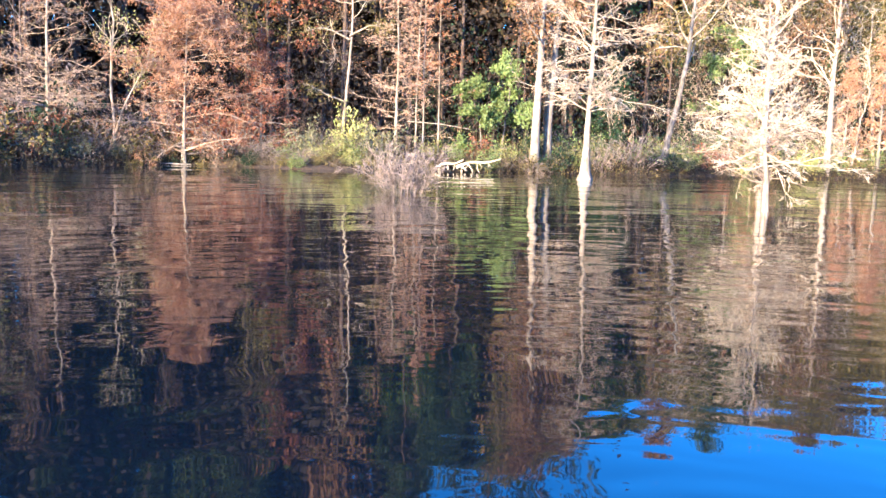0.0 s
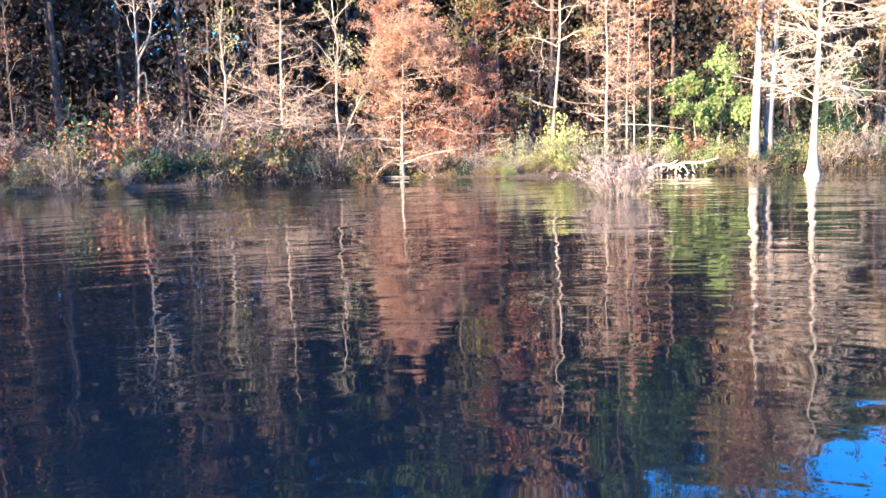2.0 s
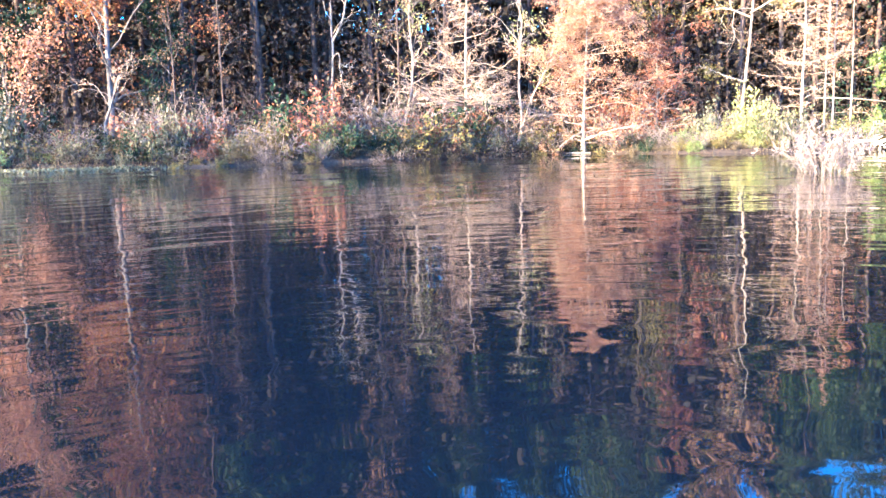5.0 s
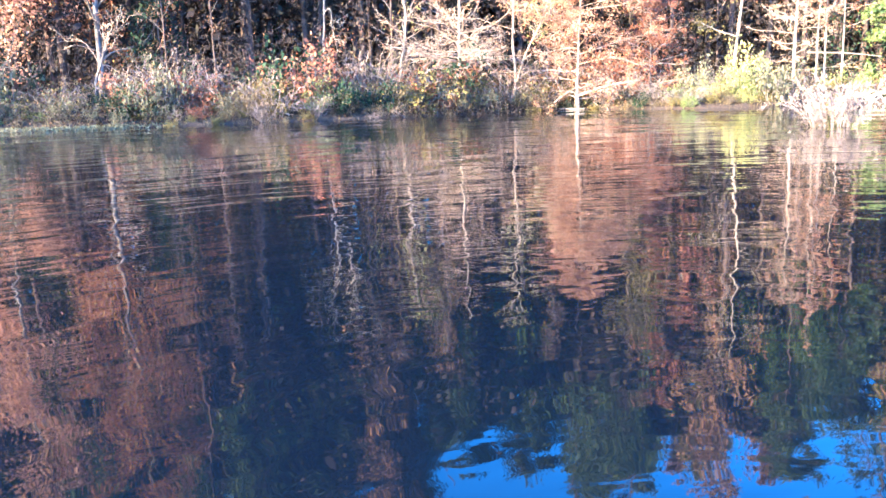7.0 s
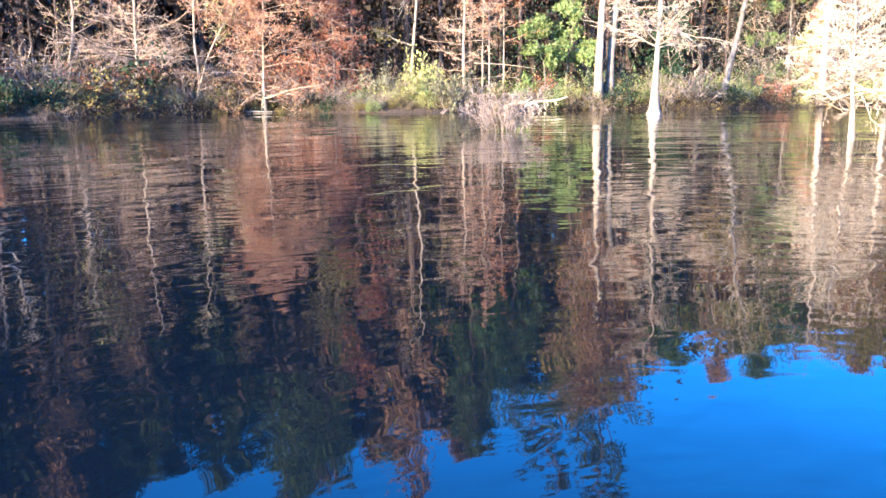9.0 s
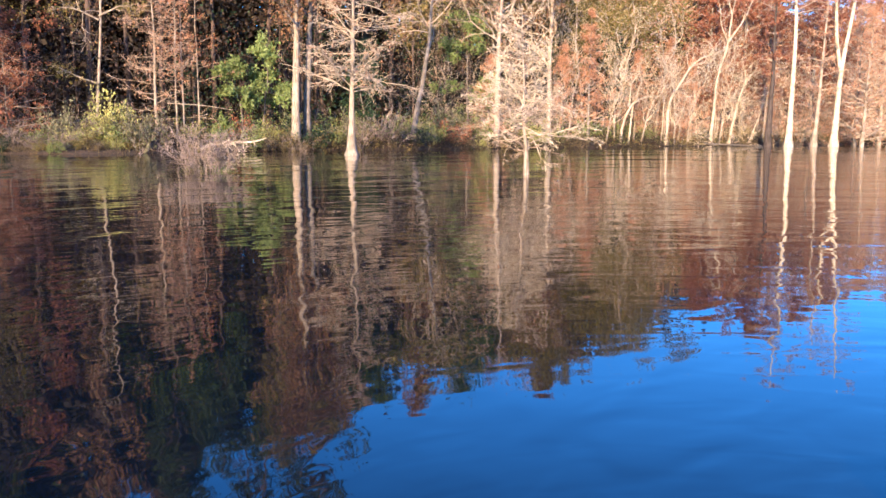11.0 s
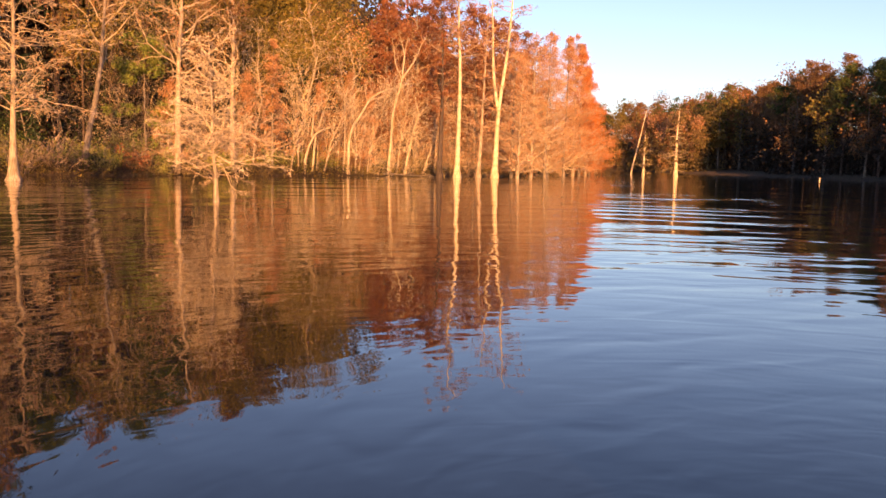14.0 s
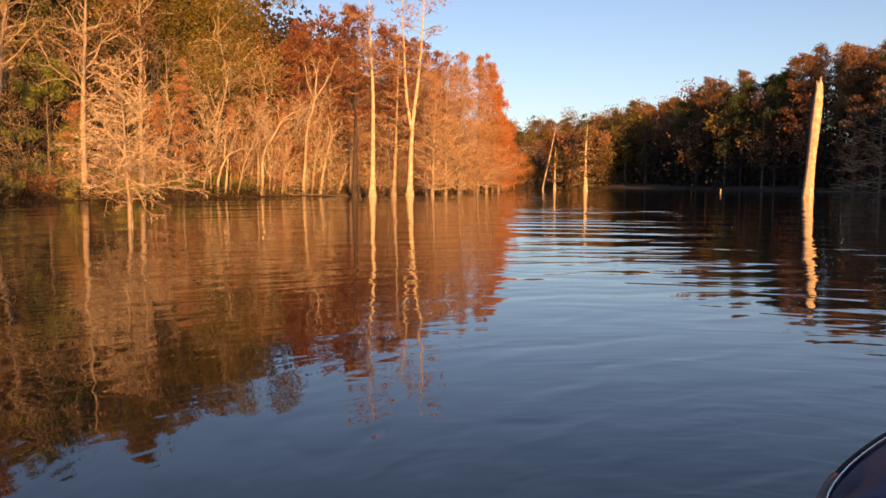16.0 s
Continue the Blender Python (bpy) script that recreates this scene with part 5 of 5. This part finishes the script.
# ---- shrubs along the bank ----
KINDS = {
    "yellow": shrub("shrub", (0, 0, 0), "yellow-green leafy shrub on the bank", 141, 1.7, 1.2, 18, YELLOW, 1100, (0.11, 0.065), TWIG_GREY),
    "green": shrub("shrub", (0, 0, 0), "bright green leafy shrub on the bank", 142, 1.5, 1.0, 16, GREEN, 1000, (0.12, 0.07), TWIG_GREY),
    "sage": shrub("shrub", (0, 0, 0), "pale grey-green shrub at the waterline", 143, 1.4, 1.1, 18, SAGE, 950, (0.11, 0.06), TWIG_GREY),
    "dark": shrub("shrub", (0, 0, 0), "dark evergreen shrub at the waterline", 144, 1.3, 1.1, 16, EVERGREEN, 1000, (0.12, 0.07), TWIG_GREY),
    "tan": shrub("shrub", (0, 0, 0), "dry tan shrub with withered leaves", 145, 1.4, 1.1, 22, TAN, 800, (0.1, 0.05), TWIG_GREY),
    "rust": shrub("shrub", (0, 0, 0), "rust-brown leafy shrub under the trees", 146, 1.6, 1.2, 18, RED, 900, (0.11, 0.06), TWIG_GREY),
    "twig": shrub("shrub", (0, 0, 0), "tangle of bare arching stems on the bank", 147, 1.6, 1.4, 34, TAN, 150, (0.09, 0.04), TWIG_MAUVE, arch=0.2, twigs=6),
    "olive": shrub("shrub", (0, 0, 0), "olive-brown low shrub beside the water", 148, 1.3, 1.1, 18, OLIVE, 950, (0.12, 0.07), TWIG_GREY)}
seen = set()


def plant(kind, x, y, sc=1.0, tall=1.0):
    m = pose(*on_ground(x, y, 0.05), 0, 0, rng.uniform(0, 360)) @ Matrix.Diagonal((sc, sc, sc * tall, 1))
    if kind in seen:
        copy_thing(KINDS[kind], m)
    else:
        KINDS[kind].matrix_basis = m
        seen.add(kind)


# the ones that stand out
for kind, x, y, sc, tall in (("yellow", -5.9, 44.0, 1.0, 1.0), ("olive", -4.4, 44.3, 0.9, 1.0), ("yellow", -4.0, 44.6, 0.8, 1.2), ("green", -5.0, 43.9, 0.7, 0.9), ("yellow", -7.4, 43.4, 0.9, 0.8), ("yellow", -5.6, 45.6, 1.2, 1.5), ("tan", -6.6, 43.2, 0.9, 0.8), ("green", -8.6, 43.6, 1.0, 1), ("green", 0.15, 46.4, 1.0, 1.3),
                             ("green", 2.2, 46.8, 1.0, 1.2), ("yellow", 3.0, 46.9, 0.9, 1), ("rust", 1.2, 47.4, 1.1, 1), ("yellow", -24.2, 33.4, 0.7, 1.7), ("sage", -30.4, 28.8, 1.2, 1.5), ("sage", -29.6, 29.4, 1.0, 1.2), ("tan", -26.6, 31.2, 1.2, 1.4), ("tan", -25.8, 33.2, 1.1, 1.6),
                             ("sage", -36.0, 25.4, 1.2, 1.2), ("dark", -23.2, 34.4, 1.1, 1.2), ("dark", -22.2, 35.6, 1.0, 1), ("dark", -31.0, 28.4, 1.0, 0.8), ("sage", -20.9, 37.2, 0.55, 1), ("sage", -18.0, 40.3, 0.6, 0.8),
                             ("yellow", -18.4, 40.6, 0.6, 0.8), ("sage", -16.6, 42.0, 0.55, 0.8), ("tan", -27.0, 31.3, 1.1, 1.3), ("tan", -19.0, 41.5, 1.0, 1.2), ("twig", 8.3, 47.6, 1.3, 1.0), ("twig", 10.5, 48.3, 1.3, 1), ("twig", -12.2, 43.6, 1.0, 0.8),
                             ("twig", -15.6, 43.2, 1.0, 0.8), ("yellow", 21.5, 51.6, 1.0, 1.1), ("yellow", 12.9, 49.0, 0.9, 1.2), ("rust", 15.2, 50.0, 1.1, 1), ("green", 13.4, 50.2, 1.1, 1.2), ("green", 11.0, 50.0, 1.0, 1.3), ("olive", 3.8, 46.2, 0.9, 0.9), ("tan", 4.7, 46.3, 0.8, 0.9), ("olive", 5.6, 46.9, 0.9, 1.0), ("twig", 4.2, 46.0, 0.8, 0.8), ("tan", 16.6, 49.2, 0.9, 1.0), ("tan", -9.4, 42.2, 0.6, 0.9), ("olive", -8.4, 41.9, 0.6, 1.0), ("twig", -7.6, 41.9, 0.6, 0.9), ("olive", -6.8, 42.1, 0.6, 1.0),
                             ("tan", -6.0, 42.2, 0.6, 0.9), ("yellow", -5.2, 42.6, 0.6, 0.9), ("dark", -10.4, 42.6, 0.6, 0.9), ("tan", -11.2, 42.9, 0.6, 0.9), ("olive", -4.2, 43.0, 0.6, 1.0), ("twig", -3.2, 43.4, 0.6, 0.9)):
    plant(kind, x, y, sc, tall)


def row(line, n, near, far, mix, least=0.55, most=1.1):
    names = list(mix)
    for (x, y), i in zip(spots_behind(line, n, near, far, 0.7), rng.choice(len(names), n, p=np.array(list(mix.values())) / sum(mix.values()))):
        plant(names[i], x, y, rng.uniform(least, most), rng.uniform(0.8, 1.2))


row([(-46, 16), (-32, 26), (-24.5, 31.5), (-17.5, 40)], 76, 0.2, 6, {"sage": 1.6, "tan": 2.5, "dark": 1.2, "twig": 2.6, "rust": 2, "olive": 2.4, "yellow": 0.9, "green": 0.7}, 0.35, 1.25)
row([(-46, 16), (-32, 26), (-24.5, 31.5), (-17.5, 40), (-14, 43.6)], 45, -0.5, 0.9, {"sage": 2.4, "tan": 2, "dark": 1.5, "twig": 2, "olive": 1}, 0.3, 0.65)
row([(-17.5, 40), (-14, 43.6), (-8, 41.5)], 26, -0.3, 4, {"rust": 1.5, "dark": 1.5, "twig": 2.5, "tan": 1.5, "olive": 2, "sage": 1}, 0.25, 0.75)
row([(-8, 41.5), (-5, 42.3), (4, 46)], 36, -0.3, 4, {"yellow": 3, "green": 2, "tan": 3, "olive": 2, "sage": 1, "twig": 1})
row([(4, 46), (15, 49.2), (26, 52)], 56, -0.3, 5, {"olive": 3, "tan": 1.5, "twig": 0.9, "green": 2.2, "yellow": 3, "sage": 2, "dark": 2})
row([(26, 52), (40, 55), (58, 61), (93, 82)], 24, -0.3, 5, {"olive": 2, "tan": 3, "rust": 3, "twig": 2, "yellow": 1.5})

thicket("low olive and green growth along the foot of the bank", OLIVE, 241, 420, 45, (0.1, 0.06), 0.05, 1.3, 0.1, 3.5, LEFT_BANK, 0.35)
thicket("low dark growth along the foot of the bank", EVERGREEN, 242, 280, 45, (0.1, 0.06), 0.05, 0.9, -0.2, 4, LEFT_BANK, 0.35)
thicket("low dry tan growth along the bank", TAN, 243, 150, 45, (0.09, 0.045), 0.05, 1.6, 0.1, 4, LEFT_BANK, 0.35)

# 244 and 247 paint the shadow line under the bank as near-black leaves
thicket("growth hanging over the waterline, coloured as shade under the bank", SHADE_LEAF, 244, 520, 40, (0.12, 0.06), 0.0, 0.5, -0.45, 0.9, LEFT_BANK, 0.3)
thicket("green leafy growth among the bank shrubs", GREEN, 246, 220, 40, (0.1, 0.06), 0.2, 1.6, 0.3, 4, LEFT_BANK[5:8], 0.35)
thicket("tangled growth at the edge of the middle bank, coloured as shade", SHADE_LEAF, 247, 700, 40, (0.12, 0.06), 0.0, 0.6, -0.5, 1.2, LEFT_BANK[3:8], 0.3)
thicket("yellow-green growth hanging over the waterline", OLIVE, 245, 260, 40, (0.1, 0.055), 0.0, 0.6, -0.4, 0.9, LEFT_BANK[4:], 0.3)

# ---- dry grass and sedge at the water's edge ----
rg = np.random.default_rng(9)


def edge_grass():
    line = np.array(SHORE[-2:] + SHORE[:21], float)
    s = np.r_[0, np.cumsum(np.linalg.norm(np.diff(line, axis=0), axis=1))]
    n = 4500
    q = rg.uniform(0, s[-1], n)
    q = q + np.sin(q * 0.9) * 1.5
    x, y = np.interp(q, s, line[:, 0]), np.interp(q, s, line[:, 1])
    x, y = x + rg.normal(0, 1.3, n), y + rg.normal(0.8, 1.3, n)
    d = shore_distance(x, y)
    keep = (d > -0.35) & (d < 4)
    x, y = x[keep], y[keep]
    n = len(x)
    z = np.maximum(ground_height(x, y), -0.1)
    h = rg.uniform(0.2, 0.75, n)
    B = np.empty((n, 4, 3))
    B[:, 0] = np.stack([x, y, z - 0.05], 1)
    dd = unit(np.stack([rg.normal(0, 0.35, n), rg.normal(0, 0.35, n), np.ones(n)], 1))
    for j in range(1, 4):
        B[:, j] = B[:, j - 1] + dd * (h / 3)[:, None]
        dd = unit(dd + rg.normal(size=(n, 3)) * 0.2 + [0, 0, -0.12])
    g = new("sedge", mesh_of("sedge", [tubes(B, np.array([[0.008, 0.007, 0.005, 0.002]]) * np.ones((n, 1)), 3)], TAN))
    tagged(g, "dry tan sedge and grass along the water's edge", "grass", kind="stuff")


edge_grass()


def litter():
    """Fallen leaves on the bank."""
    n = 14000
    line = np.array(LEFT_BANK, float)
    s = np.r_[0, np.cumsum(np.linalg.norm(np.diff(line, axis=0), axis=1))]
    q = rg.uniform(0, s[-1], n)
    x, y = np.interp(q, s, line[:, 0]) + rg.normal(0, 2, n), np.interp(q, s, line[:, 1]) + rg.uniform(0, 9, n)
    keep = shore_distance(x, y) > 0.1
    x, y = x[keep], y[keep]
    C = np.stack([x, y, ground_height(x, y) + rg.uniform(0.01, 0.06, len(x))], 1)
    g = new("leaf_litter", mesh_of("leaf_litter", [blades(rg, C, 0.16, 0.11, flat=2.5)], BROWN, False))
    tagged(g, "fallen brown leaves strewn over the bank", "leaf litter", kind="stuff")


litter()


# ---- fallen wood ----
def driftwood(place, label, seed, length, turn, roots):
    r = np.random.default_rng(seed)
    thing = tree_thing("driftwood", place, label, "driftwood", "fallen wood")
    P = path_through([(0, 0, 0.25), (length * 0.35, 0.1, 0.55), (length * 0.7, 0, 0.5), (length, -0.15, 0.75)], 12, r, 0.02)
    R = np.linspace(0.1, 0.03, 12)
    B, BR = spawn(r, P[None], R[None], roots, 0.05, 0.85, 0.3, 78, 18, lift=-0.75, wig=0.25, k=6, rr=0.55, rmin=0.012)
    B2, BR2 = spawn(r, B, BR, 2, 0.3, 0.9, 0.5, 40, 15, wig=0.25, k=4, rr=0.6, rmin=0.008)
    part("trunk", mesh_of("trunk", [tubes(P[None], R[None], 8)], BLEACHED), thing)
    part("root", mesh_of("root", [tubes(B, BR, 5), tubes(B2, BR2, 4)], BLEACHED), thing)
    thing.rotation_euler = (0, 0, radians(turn))


driftwood((0.1, 44.0, 0.0), "bleached white driftwood with leg-like roots at the shore", 151, 2.3, -3, 13)
driftwood((-1.0, 43.6, -0.1), "small bleached fallen branch lying in the shallows", 152, 1.6, 20, 7)


def fallen(place, label, seed, pts, r0, wood):
    r = np.random.default_rng(seed)
    thing = tree_thing("fallen_log", place, label, "fallen log", "fallen wood")
    P = path_through(pts, 10, r, 0.01)
    part("trunk", mesh_of("trunk", [tubes(P[None], np.linspace(r0, r0 * 0.5, 10)[None], 8)], wood), thing)


fallen((-14.9, 42.6, 0), "thin grey log floating at the foot of an orange cypress", 153, [(-0.9, 0, 0.02), (0.5, 0.1, 0.06), (1.6, 0, 0.05)], 0.07, GREY)
fallen((36.0, 52.6, 0), "long pale log lying along the waterline", 154, [(0, 0.2, 0.25), (3, 0.4, 0.12), (5.5, 0.6, 0.04)], 0.05, GREY)
fallen((-2.6, 46.0, 2.6), "broken pale limb jutting out from the thicket", 155, [(0, 0, 0), (1.8, -0.3, -0.1), (3.4, -0.4, -0.35)], 0.03, PALE)
fallen((130.0, 44.0, 0), "pale log at the foot of the far bank", 156, [(-3, -7, 0.05), (0, 0, 0.1), (2.5, 6, 0.08)], 0.09, GREY)


def weeds():
    """Mats of pale water weed by the cove."""
    n = 1500
    q = rg.uniform(0, 0.5, n)
    x, y = np.interp(q, [0, 0.45, 0.8, 1], [-34.5, -30.0, -22, -16]), np.interp(q, [0, 0.45, 0.8, 1], [23.2, 26.6, 33.6, 40.6])
    x, y = x + rg.normal(0, 1.0, n), y + rg.normal(-0.1, 0.6, n)
    C = np.stack([x, y, rg.uniform(0.01, 0.16, n)], 1)
    g = new("water_weed", mesh_of("water_weed", [blades(rg, C, 0.14, 0.07, flat=0.8)], SAGE, False))
    tagged(g, "pale grey-green water weed floating by the cove", "water weed", kind="stuff")


weeds()


# last filler of the wood, its leaves coloured as deep shade
thicket("wood behind the corner of the cove, coloured as deep shade", SHADE_LEAF, 253, 260, 46, (0.85, 0.55), 2, 15, 22, 40, [(-20, 40), (-8, 41.5), (4, 46)], 1.7, 1.0)
# taller brush under the cove trees
row([(-31.5, 27), (-24.5, 32), (-20.7, 36.4), (-17.5, 40.6), (-14, 44.2), (-10, 42.6)], 64, 0.6, 4.5, {"tan": 3.4, "dark": 1.4, "rust": 3, "twig": 3, "olive": 2}, 0.9, 1.9)

# ---- the boat's bow ----
def boat():
    gel, n, l, bb = nodes_of("dark_blue_gelcoat")
    nz = n.new("ShaderNodeTexNoise")
    nz.inputs["Scale"].default_value = 60
    r = ramp(n, [(0.4, (0.003, 0.008, 0.055)), (0.7, (0.004, 0.011, 0.07))])
    l.new(nz.outputs[0], r.inputs[0])
    l.new(r.outputs[0], bb.inputs["Base Color"])
    bb.inputs["Roughness"].default_value = 0.3
    bb.inputs["Specular IOR Level"].default_value = 0.03
    rub = nodes_of("black_rubber")[0]
    rb = rub.node_tree.nodes["Principled BSDF"]
    rb.inputs["Base Color"].default_value, rb.inputs["Roughness"].default_value = (0.008, 0.01, 0.009, 1), 0.7
    rb.inputs["Specular IOR Level"].default_value = 0.1
    steel = nodes_of("brushed_trim")[0]
    sb = steel.node_tree.nodes["Principled BSDF"]
    sb.inputs["Base Color"].default_value, sb.inputs["Metallic"].default_value, sb.inputs["Roughness"].default_value = (0.62, 0.65, 0.7, 1), 1.0, 0.22
    redm = nodes_of("red_lens")[0]
    rd = redm.node_tree.nodes["Principled BSDF"]
    rd.inputs["Base Color"].default_value, rd.inputs["Roughness"].default_value = (0.09, 0.03, 0.022, 1), 0.55
    thing = tagged(new("boat"), "small boat with dark blue glossy bow and black rub rail", "boat")
    thing.location = (-1.325, -2.575, 0)
    thing.rotation_euler = (0, 0, radians(-16))
    k, s = 26, 9
    u = np.linspace(0, 1, k) ** 1.9
    half = 0.78 * (1 - (1 - u) ** 2.4) ** 0.75 + 0.012
    x = u * 4.2
    rail = 0.62 - 0.10 * u ** 0.6
    V = []
    prof = [(-1, 0), (-1.0, -0.12), (-0.82, -0.45), (-0.5, -0.68), (0, -0.78), (0.5, -0.68), (0.82, -0.45), (1.0, -0.12), (1, 0)]
    for xi, h, zr in zip(x, half, rail):
        V += [(xi + (0.25 * -pz if xi < 1 else 0), py * h, zr + pz * min(1, 0.35 + h)) for py, pz in prof]
    q = [[i * s + j, i * s + j + 1, (i + 1) * s + j + 1, (i + 1) * s + j] for i in range(k - 1) for j in range(s - 1)]
    part("hull", mesh_of("hull", [(np.array(V), np.array(q))], gel), thing)
    back = [V[(k - 1) * s + j] for j in range(s)]
    part("transom", mesh_of("transom", [(np.array(back), np.array([[j, j + 1, s - 2 - j, s - 1 - j] for j in range(3)]))], gel), thing)
    D, m = [], 9
    for xi, h, zr in zip(x, half, rail):
        D += [(xi, c * h, zr + 0.05 * (1 - c * c)) for c in np.linspace(-1, 1, m)]
    q = [[i * m + j, (i + 1) * m + j, (i + 1) * m + j + 1, i * m + j + 1] for i in range(k - 1) for j in range(m - 1)]
    part("deck", mesh_of("deck", [(np.array(D), np.array(q))], gel), thing)
    for sign in (-1, 1):
        edge = np.stack([x, sign * half, rail], 1)
        rail_part = part("rub_rail", mesh_of("rub_rail", [tubes(edge[None], np.full((1, k), 0.013), 8)], rub), thing, "black rubber rub rail")
        part("trim", mesh_of("trim", [tubes((edge * [1, 0.972, 1] + [0.009, 0, 0.012])[None], np.full((1, k), 0.003), 6)], steel), rail_part, "thin white trim strip")
    n = 7
    port = np.stack([x[:n], -half[:n], rail[:n]], 1)[::-1]
    cap = np.concatenate([port, port[::-1] * [1, -1, 1]]) + [-0.004, 0, 0.004]
    part("bow_cap", mesh_of("bow_cap", [tubes(cap[None], np.full((1, 2 * n), 0.0135), 8)], redm), thing, "red-brown bow cap")


boat()
